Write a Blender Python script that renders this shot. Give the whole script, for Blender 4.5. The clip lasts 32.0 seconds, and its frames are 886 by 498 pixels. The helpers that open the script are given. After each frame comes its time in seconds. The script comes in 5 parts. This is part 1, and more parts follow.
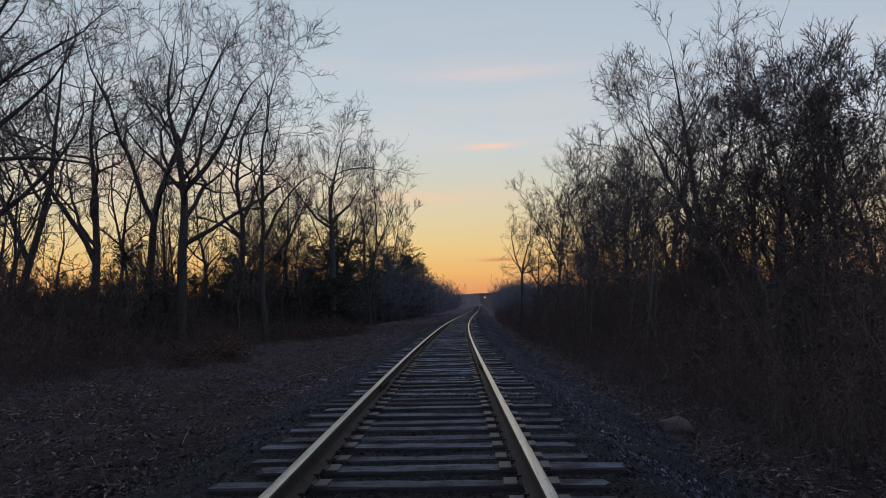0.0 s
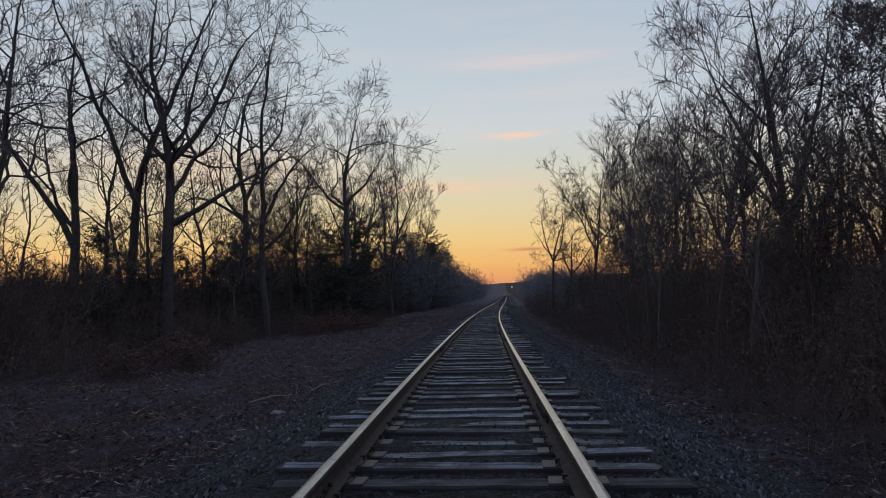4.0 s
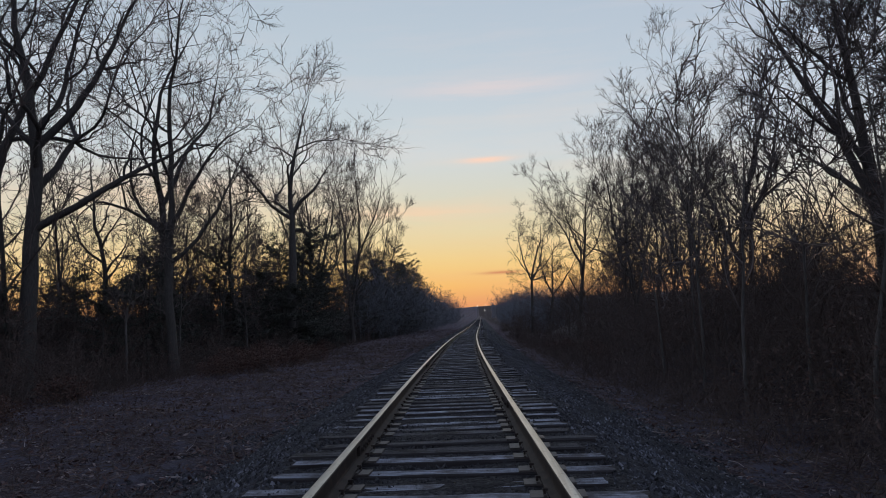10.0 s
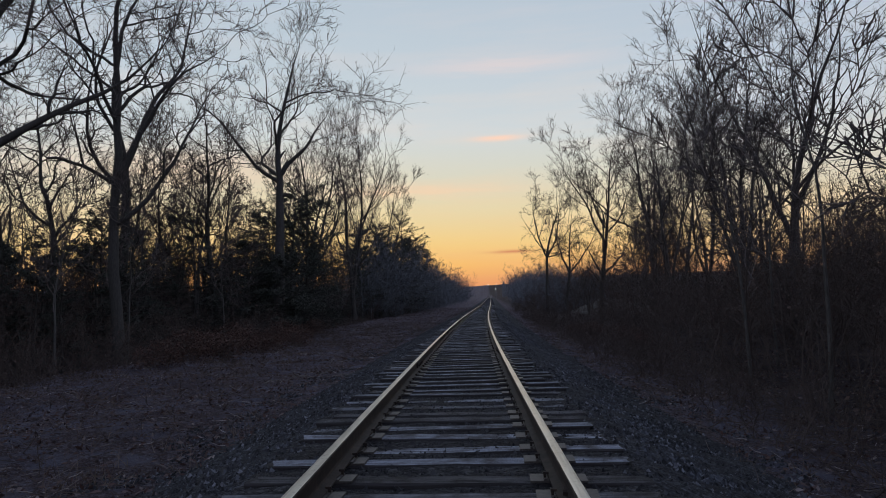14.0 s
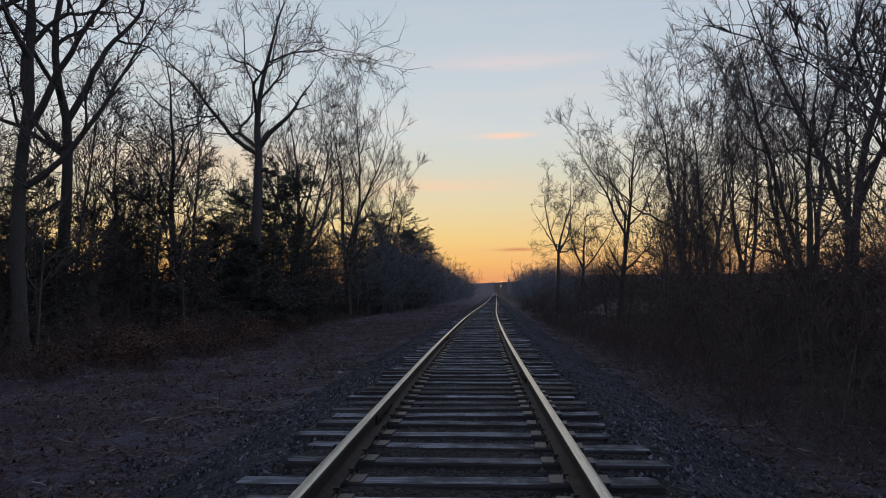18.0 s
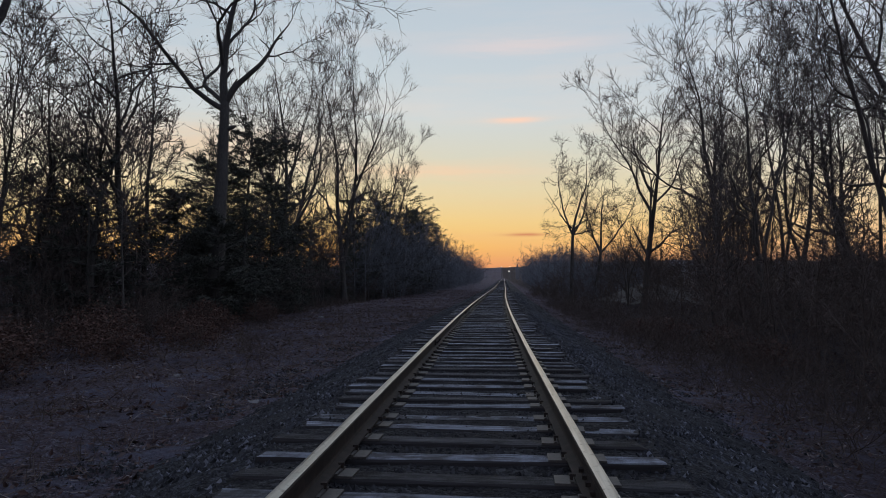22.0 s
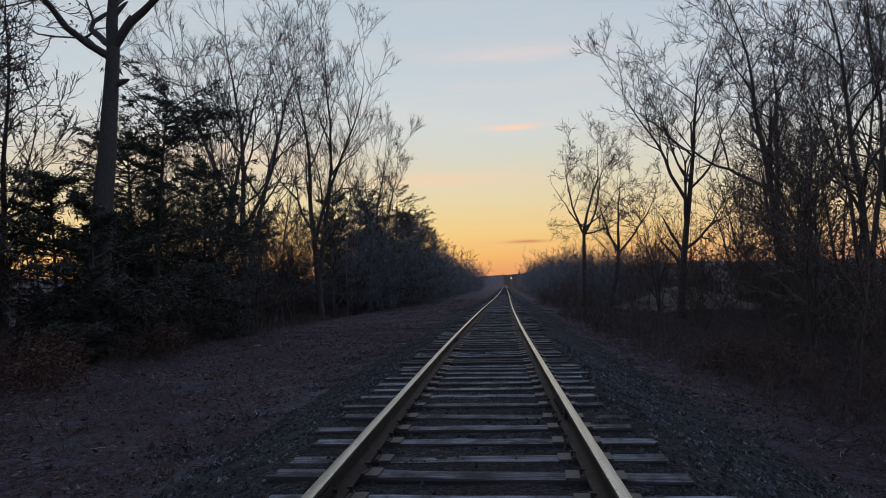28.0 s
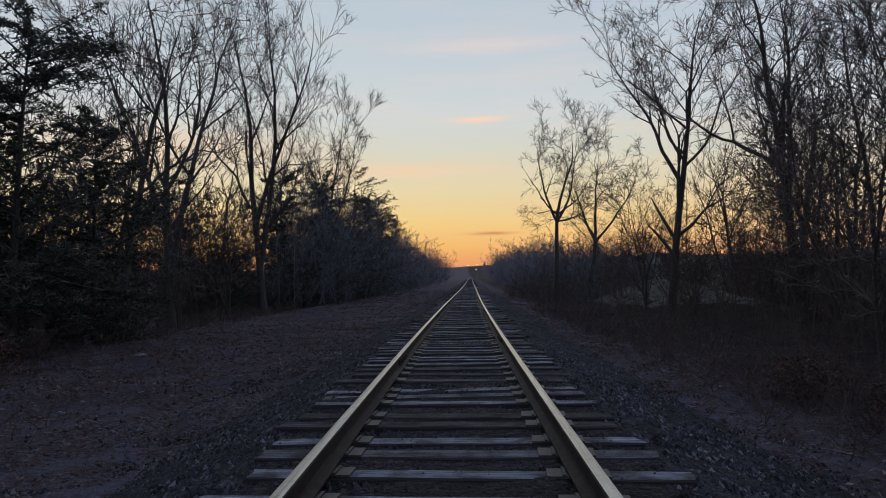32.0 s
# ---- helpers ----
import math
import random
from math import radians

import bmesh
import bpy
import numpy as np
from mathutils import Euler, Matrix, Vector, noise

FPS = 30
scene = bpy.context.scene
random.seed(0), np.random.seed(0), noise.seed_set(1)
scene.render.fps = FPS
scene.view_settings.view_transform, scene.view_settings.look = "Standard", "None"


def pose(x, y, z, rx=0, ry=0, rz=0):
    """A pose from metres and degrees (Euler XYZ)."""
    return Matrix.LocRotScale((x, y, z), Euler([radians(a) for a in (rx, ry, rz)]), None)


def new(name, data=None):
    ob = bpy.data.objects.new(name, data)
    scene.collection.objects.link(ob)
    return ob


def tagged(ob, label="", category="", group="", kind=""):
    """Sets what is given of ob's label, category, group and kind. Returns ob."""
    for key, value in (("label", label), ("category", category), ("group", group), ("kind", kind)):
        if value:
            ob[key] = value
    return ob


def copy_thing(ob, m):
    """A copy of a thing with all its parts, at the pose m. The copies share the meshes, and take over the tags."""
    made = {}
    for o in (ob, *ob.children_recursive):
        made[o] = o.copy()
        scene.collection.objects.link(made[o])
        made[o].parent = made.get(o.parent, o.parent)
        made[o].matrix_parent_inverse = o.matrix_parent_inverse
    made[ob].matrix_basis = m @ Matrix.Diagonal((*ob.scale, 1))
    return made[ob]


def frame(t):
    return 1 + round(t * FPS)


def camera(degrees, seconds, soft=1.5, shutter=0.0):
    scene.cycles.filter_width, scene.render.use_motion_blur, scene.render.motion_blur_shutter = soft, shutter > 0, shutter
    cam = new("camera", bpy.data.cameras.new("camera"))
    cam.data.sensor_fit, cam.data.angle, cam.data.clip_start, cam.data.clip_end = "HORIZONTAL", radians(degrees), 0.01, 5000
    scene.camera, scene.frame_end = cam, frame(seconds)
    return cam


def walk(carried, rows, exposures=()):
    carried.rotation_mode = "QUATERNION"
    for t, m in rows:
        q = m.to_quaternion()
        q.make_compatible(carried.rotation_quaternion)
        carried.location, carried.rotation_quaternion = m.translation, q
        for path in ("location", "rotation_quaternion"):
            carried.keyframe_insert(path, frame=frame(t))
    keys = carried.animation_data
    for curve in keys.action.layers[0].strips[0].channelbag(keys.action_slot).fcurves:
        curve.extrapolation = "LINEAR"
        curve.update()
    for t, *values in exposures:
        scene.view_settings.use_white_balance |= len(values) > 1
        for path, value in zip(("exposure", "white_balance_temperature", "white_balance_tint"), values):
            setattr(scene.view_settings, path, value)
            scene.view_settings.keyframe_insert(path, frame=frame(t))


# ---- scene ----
cam = camera(63.96, 32.0, soft=0.98)
# seconds, x, y, z, yaw, pitch, roll
ROWS = [
    (0.0, 0.709, -0.151, 1.164, 2.76, 4.89, 1.45),
    (0.5, 0.666, 0.642, 1.178, 3.33, 5.80, 0.76),
    (1.0, 0.647, 1.424, 1.149, 3.84, 5.19, 0.65),
    (1.5, 0.588, 2.205, 1.173, 4.76, 4.51, 1.01),
    (2.0, 0.571, 2.996, 1.163, 5.29, 5.07, 1.72),
    (2.5, 0.539, 3.797, 1.180, 5.28, 5.19, 1.39),
    (3.0, 0.501, 4.584, 1.177, 4.93, 4.81, 1.19),
    (3.5, 0.444, 5.399, 1.168, 4.77, 4.03, 1.63),
    (5.5, 0.362, 8.234, 1.190, 5.32, 4.70, 1.15),
    (6.0, 0.301, 9.028, 1.148, 4.28, 4.32, 1.80),
    (6.5, 0.266, 9.788, 1.174, 4.39, 3.14, 2.91),
    (7.0, 0.238, 10.588, 1.169, 4.61, 3.84, 2.80),
    (7.5, 0.239, 11.417, 1.186, 4.52, 4.51, 1.84),
    (8.0, 0.232, 12.203, 1.174, 4.22, 4.49, 1.68),
    (8.5, 0.215, 12.947, 1.185, 4.04, 4.46, 1.84),
    (9.0, 0.169, 13.712, 1.165, 3.65, 5.23, 1.63),
    (9.5, 0.109, 14.465, 1.203, 3.22, 6.50, 2.07),
    (10.0, 0.087, 15.229, 1.160, 2.66, 6.01, 2.44),
    (10.5, 0.094, 15.932, 1.177, 3.23, 4.89, 2.73),
    (11.0, 0.050, 16.645, 1.163, 3.80, 4.39, 2.34),
    (11.5, 0.060, 17.374, 1.158, 4.41, 3.57, 2.28),
    (12.0, -0.003, 18.100, 1.168, 4.70, 2.99, 2.07),
    (12.5, 0.006, 18.865, 1.159, 4.80, 3.19, 1.86),
    (13.0, -0.044, 19.573, 1.159, 4.10, 3.06, 1.20),
    (13.5, 0.001, 20.344, 1.175, 3.59, 3.67, 1.70),
    (15.5, 0.003, 23.512, 1.168, 3.52, 4.85, 2.04),
    (16.0, -0.107, 24.205, 1.157, 3.34, 3.53, 1.80),
    (16.5, -0.108, 24.951, 1.157, 3.44, 3.34, 1.40),
    (17.0, -0.190, 25.617, 1.178, 3.62, 4.65, 0.68),
    (17.5, -0.172, 26.332, 1.178, 3.90, 4.99, 0.52),
    (18.0, -0.213, 27.110, 1.155, 3.85, 4.02, 0.51),
    (18.5, -0.209, 27.879, 1.169, 3.49, 3.90, 1.37),
    (19.0, -0.227, 28.624, 1.163, 3.42, 2.87, 1.16),
    (19.5, -0.210, 29.338, 1.159, 3.30, 2.71, 0.55),
    (20.0, -0.222, 30.031, 1.172, 3.44, 3.63, -0.23),
    (20.5, -0.203, 30.749, 1.163, 3.85, 3.10, 0.06),
    (21.0, -0.221, 31.495, 1.172, 4.08, 2.19, 0.45),
    (21.5, -0.238, 32.256, 1.162, 4.28, 1.94, 0.54),
    (22.0, -0.267, 33.051, 1.148, 4.50, 2.78, 0.09),
    (22.5, -0.295, 33.825, 1.143, 5.03, 3.25, 0.07),
    (23.0, -0.304, 34.579, 1.157, 5.45, 3.31, 0.19),
    (23.5, -0.328, 35.310, 1.170, 5.78, 3.44, 0.02),
    (24.0, -0.360, 36.109, 1.140, 6.07, 3.65, -0.54),
    (24.5, -0.384, 36.829, 1.129, 6.24, 2.69, -0.62),
    (25.0, -0.432, 37.560, 1.147, 5.62, 1.74, -0.56),
    (25.5, -0.425, 38.383, 1.136, 5.04, 2.88, 0.03),
    (26.0, -0.388, 39.175, 1.143, 4.86, 3.50, 0.87),
    (26.5, -0.406, 39.913, 1.107, 4.89, 3.37, 1.40),
    (28.5, -0.413, 42.839, 1.202, 4.61, 3.69, 1.56),
    (29.0, -0.418, 43.520, 1.185, 4.75, 4.52, 0.70),
    (29.5, -0.484, 44.189, 1.173, 4.25, 3.72, 0.11),
    (30.0, -0.504, 44.908, 1.174, 4.09, 2.67, 0.35),
    (30.5, -0.555, 45.618, 1.180, 3.58, 1.17, 0.19),
    (31.0, -0.516, 46.347, 1.166, 2.90, 1.90, 0.61),
    (31.5, -0.557, 47.081, 1.186, 2.36, 3.20, 0.85),
    (32.0, -0.532, 47.860, 1.180, 1.81, 2.74, 1.31),
]
walk(cam, [(t, pose(x, y, z, 90 + pitch, roll, yaw)) for t, x, y, z, yaw, pitch, roll in ROWS],
     exposures=[(0.0, -0.08, 6680, 10), (6.0, -0.02, 6720, 10), (12.0, 0.02, 6760, 10), (32.0, 0.0, 6850, 10)])


# ---- light: sky before sunrise, the glow behind the far end of the track ----
def lin(r, g, b):
    return tuple(c / 255 / 12.92 if c / 255 <= 0.04045 else ((c / 255 + 0.055) / 1.055) ** 2.4 for c in (r, g, b)) + (1.0,)


class Nodes:
    """Short hand for node trees."""

    def __init__(self, tree):
        self.t = tree
        tree.nodes.clear()

    def add(self, kind, inputs=None, **props):
        n = self.t.nodes.new(kind)
        for k, v in props.items():
            if k == "operation":
                n.operation = v
            elif k == "blend":
                n.data_type, n.blend_type = "RGBA", v
            elif k == "noise_dimensions":
                n.noise_dimensions = v
            elif k == "feature":
                n.feature = v
        for k, v in (inputs or {}).items():
            if isinstance(v, bpy.types.NodeSocket):
                self.t.links.new(v, n.inputs[k])
            else:
                n.inputs[k].default_value = v
        return n

    def math(self, op, a, b=0.0, c=0.0):
        return self.add("ShaderNodeMath", {0: a, 1: b, 2: c}, operation=op).outputs[0]

    def mix(self, fac, a, b, blend="MIX"):
        return self.add("ShaderNodeMix", {0: fac, 6: a, 7: b}, blend=blend).outputs[2]

    def ramp(self, fac, stops):
        n = self.add("ShaderNodeValToRGB", {0: fac})
        e = n.color_ramp.elements
        while len(e) < len(stops):
            e.new(0.5)
        for el, (p, c) in zip(e, stops):
            el.position, el.color = p, c if len(c) == 4 else (*c, 1)
        return n.outputs[0]

    def noise(self, vec, scale, detail=4.0, rough=0.55, out=0):
        return self.add("ShaderNodeTexNoise", {"Vector": vec, "Scale": scale, "Detail": detail, "Roughness": rough}).outputs[out]


world = bpy.data.worlds.new("dawn_sky")
world.use_nodes = True
scene.world = world
w = Nodes(world.node_tree)
direction = w.add("ShaderNodeTexCoord").outputs["Generated"]
sep = w.add("ShaderNodeSeparateXYZ", {0: direction}).outputs
elev = w.math("MULTIPLY", w.math("ARCSINE", sep[2]), 57.2958)
azim = w.math("MULTIPLY", w.math("ARCTAN2", sep[0], sep[1]), 57.2958)
u = w.math("DIVIDE", elev, 90.0)
glow = w.ramp(u, [(0.0, lin(206, 126, 100)), (0.017, lin(226, 154, 100)), (0.033, lin(236, 182, 106)), (0.055, lin(231, 199, 134)), (0.083, lin(219, 206, 168)),
                  (0.111, lin(206, 206, 190)), (0.15, lin(197, 206, 211)), (0.205, lin(184, 198, 210)), (0.30, lin(170, 186, 203)), (1.0, lin(112, 130, 172))])
away = w.ramp(u, [(0.0, lin(146, 149, 172)), (0.05, lin(166, 167, 190)), (0.12, lin(168, 178, 206)), (0.3, lin(148, 162, 196)), (1.0, lin(112, 130, 172))])
toward = w.math("MULTIPLY_ADD", w.math("COSINE", w.math("MULTIPLY", w.math("ADD", azim, 14.0), 0.0174533)), 0.5, 0.5)
side = w.math("POWER", toward, 2.2)
sky = w.mix(side, away, glow)
# thin streaks of cloud, pink where the glow reaches them
flat = w.add("ShaderNodeCombineXYZ", {0: w.math("MULTIPLY", azim, 0.035), 1: w.math("MULTIPLY", elev, 0.30), 2: 0.0}).outputs[0]
veil = w.noise(flat, 1.6, 5.0, 0.6)
veil = w.add("ShaderNodeMapRange", {0: veil, 1: 0.46, 2: 0.75, 3: 0.0, 4: 0.42}).outputs[0]
sky = w.mix(veil, sky, w.ramp(u, [(0.0, lin(226, 146, 100)), (0.08, lin(230, 200, 156)), (0.16, lin(216, 207, 202)), (0.3, lin(184, 190, 206)), (1, lin(130, 150, 184))]))
fray = w.math("MULTIPLY", w.math("SUBTRACT", w.noise(flat, 9.0, 3.0), 0.5), 1.6)


def streak(sky, az, el, half_w, half_h, colour, strength):
    a = w.math("DIVIDE", w.math("SUBTRACT", azim, az), half_w)
    e = w.math("ADD", w.math("DIVIDE", w.math("SUBTRACT", elev, el), half_h), fray)
    r = w.math("ADD", w.math("MULTIPLY", a, a), w.math("MULTIPLY", e, e))
    g = w.math("MULTIPLY", w.math("EXPONENT", w.math("MULTIPLY", r, -1.0)), strength)
    return w.mix(g, sky, colour)


sky = streak(sky, 1.4, 13.0, 1.9, 0.2, lin(246, 203, 180), 0.8)
sky = streak(sky, 2.0, 18.6, 7.5, 0.55, lin(222, 204, 204), 0.5)
sky = streak(sky, -5.0, 9.0, 8.0, 0.5, lin(238, 200, 168), 0.55)
sky = streak(sky, -24.0, 10.5, 12.0, 1.6, lin(238, 190, 150), 0.35)
sky = streak(sky, 2.2, 3.9, 1.6, 0.12, lin(196, 120, 92), 0.8)
bg = w.add("ShaderNodeBackground", {0: sky, 1: 1.11})
w.t.links.new(bg.outputs[0], w.add("ShaderNodeOutputWorld").inputs[0])


# ---- materials ----
def material(name, build, rough=0.9, metal=0.0, spec=0.3):
    m = bpy.data.materials.new(name)
    m.use_nodes = True
    n = Nodes(m.node_tree)
    bsdf = n.add("ShaderNodeBsdfPrincipled", {"Roughness": rough, "Metallic": metal, "Specular IOR Level": spec})
    n.t.links.new(bsdf.outputs[0], n.add("ShaderNodeOutputMaterial").inputs[0])
    colour, height, strength, dist = build(n, bsdf)
    if isinstance(colour, bpy.types.NodeSocket):
        n.t.links.new(colour, bsdf.inputs["Base Color"])
    else:
        bsdf.inputs["Base Color"].default_value = colour
    if height is not None:
        b = n.add("ShaderNodeBump", {"Strength": strength, "Distance": dist, "Height": height})
        n.t.links.new(b.outputs[0], bsdf.inputs["Normal"])
    return m


def place(n):
    return n.add("ShaderNodeNewGeometry").outputs["Position"]


def own(n):
    return n.add("ShaderNodeTexCoord").outputs["Object"]


def chance(n):
    return n.add("ShaderNodeObjectInfo").outputs["Random"]


def island(n):
    return n.add("ShaderNodeNewGeometry").outputs["Random Per Island"]


def stretched(n, vec, sx, sy, sz):
    return n.add("ShaderNodeVectorMath", {0: vec, 1: (sx, sy, sz)}, operation="MULTIPLY").outputs[0]


def bark_look(dark, pale):
    def build(n, b):
        v = own(n)
        grain = n.noise(stretched(n, v, 1, 1, 0.18), 28.0, 5.0, 0.65)
        patch = n.noise(v, 1.1, 3.0)
        c = n.ramp(grain, [(0.3, dark), (0.7, pale)])
        c = n.mix(n.math("MULTIPLY", patch, 0.5), c, (0.055, 0.057, 0.048, 1))
        return c, grain, 0.7, 0.02
    return build


BARK = material("oak_bark", bark_look((0.034, 0.031, 0.029), (0.088, 0.08, 0.075)))
BARK_PALE = material("pale_bark", bark_look((0.055, 0.05, 0.046), (0.15, 0.14, 0.13)))
BARK_RED = material("maple_bark", bark_look((0.036, 0.03, 0.028), (0.095, 0.08, 0.073)))
TWIG = material("twigs", lambda n, b: (n.mix(island(n), (0.055, 0.046, 0.043, 1), (0.13, 0.111, 0.102, 1)), None, 0, 0))
STEM = material("shrub_stems", lambda n, b: (n.mix(island(n), (0.056, 0.043, 0.037, 1), (0.108, 0.083, 0.071, 1)), None, 0, 0))
BRAMBLE = material("dead_weeds", lambda n, b: (n.mix(island(n), (0.048, 0.035, 0.03, 1), (0.1, 0.074, 0.063, 1)), None, 0, 0))
DEADLEAF = material("dead_leaves", lambda n, b: (n.mix(island(n), (0.05, 0.034, 0.029, 1), (0.118, 0.078, 0.063, 1)), None, 0, 0), 0.8)
LITTER = material("leaf_litter", lambda n, b: (n.ramp(island(n), [(0.0, (0.032, 0.017, 0.0147)), (0.5, (0.096, 0.0527, 0.0442)), (0.85, (0.112, 0.0833, 0.081)), (1.0, (0.24, 0.196, 0.184))]), None, 0, 0), 0.8)
NEEDLE = material("needles", lambda n, b: (n.mix(island(n), (0.03, 0.033, 0.027, 1), (0.074, 0.08, 0.064, 1)), None, 0, 0), 0.7)


def cells(n, vec, scale):
    """Random value and distance of small scattered pieces."""
    v = n.add("ShaderNodeTexVoronoi", {"Vector": vec, "Scale": scale})
    return n.add("ShaderNodeSeparateXYZ", {0: v.outputs["Color"]}).outputs, v.outputs["Distance"]


def darker_start(n, c):
    """Darker on the first stretch of the track, fading out along it."""
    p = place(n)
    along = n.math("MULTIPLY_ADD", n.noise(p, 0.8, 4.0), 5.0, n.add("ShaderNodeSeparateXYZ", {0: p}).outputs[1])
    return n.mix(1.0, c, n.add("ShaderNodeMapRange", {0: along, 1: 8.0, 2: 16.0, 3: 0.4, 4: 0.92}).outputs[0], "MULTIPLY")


def soil_build(n, b):
    p = place(n)
    wob = n.add("ShaderNodeVectorMath", {0: p, 1: stretched(n, n.noise(p, 11.0, 3.0, 0.6, 1), 0.12, 0.12, 0.12)}, operation="ADD").outputs[0]
    big, mid, fine = n.noise(p, 0.35, 4.0), n.noise(p, 1.7, 6.0, 0.7), n.noise(p, 30.0, 5.0, 0.75)
    c1, d1 = cells(n, wob, 21.0)
    c2, d2 = cells(n, wob, 47.0)
    leaf = n.ramp(c1[0], [(0, (0.0326, 0.0181, 0.0166)), (0.3, (0.0864, 0.0464, 0.0408)), (0.55, (0.125, 0.0776, 0.0684)), (0.8, (0.096, 0.0766, 0.0773)), (1, (0.211, 0.171, 0.166))])
    bits = n.ramp(c2[1], [(0, (0.023, 0.0141, 0.0132)), (0.5, (0.071, 0.0464, 0.0431)), (0.85, (0.134, 0.0966, 0.0883)), (1, (0.24, 0.197, 0.188))])
    c = n.mix(n.ramp(fine, [(0.42, (0, 0, 0)), (0.58, (1, 1, 1))]), leaf, bits)
    bare = n.mix(fine, (0.0714, 0.0616, 0.0693, 1), (0.168, 0.15, 0.163, 1))
    c = n.mix(n.ramp(mid, [(0.5, (0, 0, 0)), (0.6, (0.75, 0.75, 0.75))]), c, bare)
    c = n.mix(n.ramp(big, [(0.4, (0.8, 0.8, 0.8)), (0.58, (0, 0, 0))]), c, n.mix(0.5, c, (0.045, 0.026, 0.024, 1)))
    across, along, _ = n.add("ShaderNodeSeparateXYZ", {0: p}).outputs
    # soil runs from dark near the start to paler and bluer further along
    along_tint = n.add("ShaderNodeMapRange", {0: n.math("MULTIPLY_ADD", mid, 14.0, along), 1: 10.0, 2: 50.0, 3: 0.0, 4: 1.0}).outputs[0]
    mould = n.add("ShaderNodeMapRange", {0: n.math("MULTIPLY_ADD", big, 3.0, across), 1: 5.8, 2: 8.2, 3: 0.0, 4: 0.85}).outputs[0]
    along_tint = n.math("MULTIPLY", along_tint, n.math("SUBTRACT", 1.0, mould))
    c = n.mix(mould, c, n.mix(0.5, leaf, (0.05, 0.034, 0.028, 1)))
    c = n.mix(1.0, c, n.mix(along_tint, (0.42, 0.43, 0.46, 1), (1.06, 1.22, 1.5, 1)), "MULTIPLY")
    h = n.math("ADD", n.math("MULTIPLY", n.math("ADD", d1, n.math("MULTIPLY", d2, 0.5)), 0.6), n.math("ADD", n.math("MULTIPLY", fine, 0.35), n.math("MULTIPLY", mid, 1.5)))
    return c, h, 1.0, 0.09


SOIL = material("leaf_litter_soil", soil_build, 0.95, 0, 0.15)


def gravel_look(dark, mid_, pale, dirt):
    def build(n, b):
        p = place(n)
        c1, d1 = cells(n, p, 23.0)
        c2, d2 = cells(n, p, 52.0)
        big, fine = n.noise(p, 0.9, 4.0), n.noise(p, 40.0, 4.0, 0.7)
        c = n.ramp(c1[0], [(0.0, dark), (0.6, mid_), (1.0, pale)])
        c = n.mix(n.ramp(fine, [(0.45, (0, 0, 0)), (0.6, (1, 1, 1))]), c, n.ramp(c2[1], [(0.0, dark), (0.7, mid_), (1.0, pale)]))
        c = n.mix(n.ramp(big, [(0.4, (0, 0, 0)), (0.65, (0.7, 0.7, 0.7))]), c, dirt)
        h = n.math("ADD", n.math("SUBTRACT", 1.0, d1), n.math("MULTIPLY", n.math("SUBTRACT", 1.0, d2), 0.5))
        return darker_start(n, c), h, 1.0, 0.035
    return build


FOULED = material("fouled_ballast", gravel_look((0.012, 0.0115, 0.012), (0.034, 0.0325, 0.034), (0.1, 0.097, 0.1), (0.02, 0.0175, 0.017, 1)), 0.9, 0, 0.2)
GRAVEL = material("ballast_gravel", gravel_look((0.01, 0.0098, 0.0106), (0.036, 0.0368, 0.0425), (0.115, 0.118, 0.135), (0.02, 0.019, 0.021, 1)), 0.9, 0, 0.2)
DIRTY_STONE = material("dirty_crushed_stone", lambda n, b: (darker_start(n, n.mix(island(n), (0.018, 0.0178, 0.019, 1), (0.065, 0.063, 0.067, 1))), n.noise(place(n), 60.0), 0.4, 0.01), 0.9)
STONE = material("crushed_stone", lambda n, b: (darker_start(n, n.ramp(island(n), [(0.0, (0.011, 0.0105, 0.0108)), (0.5, (0.038, 0.0385, 0.044)), (0.85, (0.084, 0.087, 0.1)), (1.0, (0.2, 0.203, 0.228))])), n.noise(place(n), 60.0), 0.4, 0.01), 0.85)
CLEAN_STONE = material("clean_crushed_stone", lambda n, b: (n.ramp(island(n), [(0.0, (0.016, 0.017, 0.02)), (0.5, (0.062, 0.067, 0.081)), (0.85, (0.12, 0.127, 0.148)), (1.0, (0.25, 0.26, 0.29))]), n.noise(place(n), 60.0), 0.4, 0.01), 0.85)


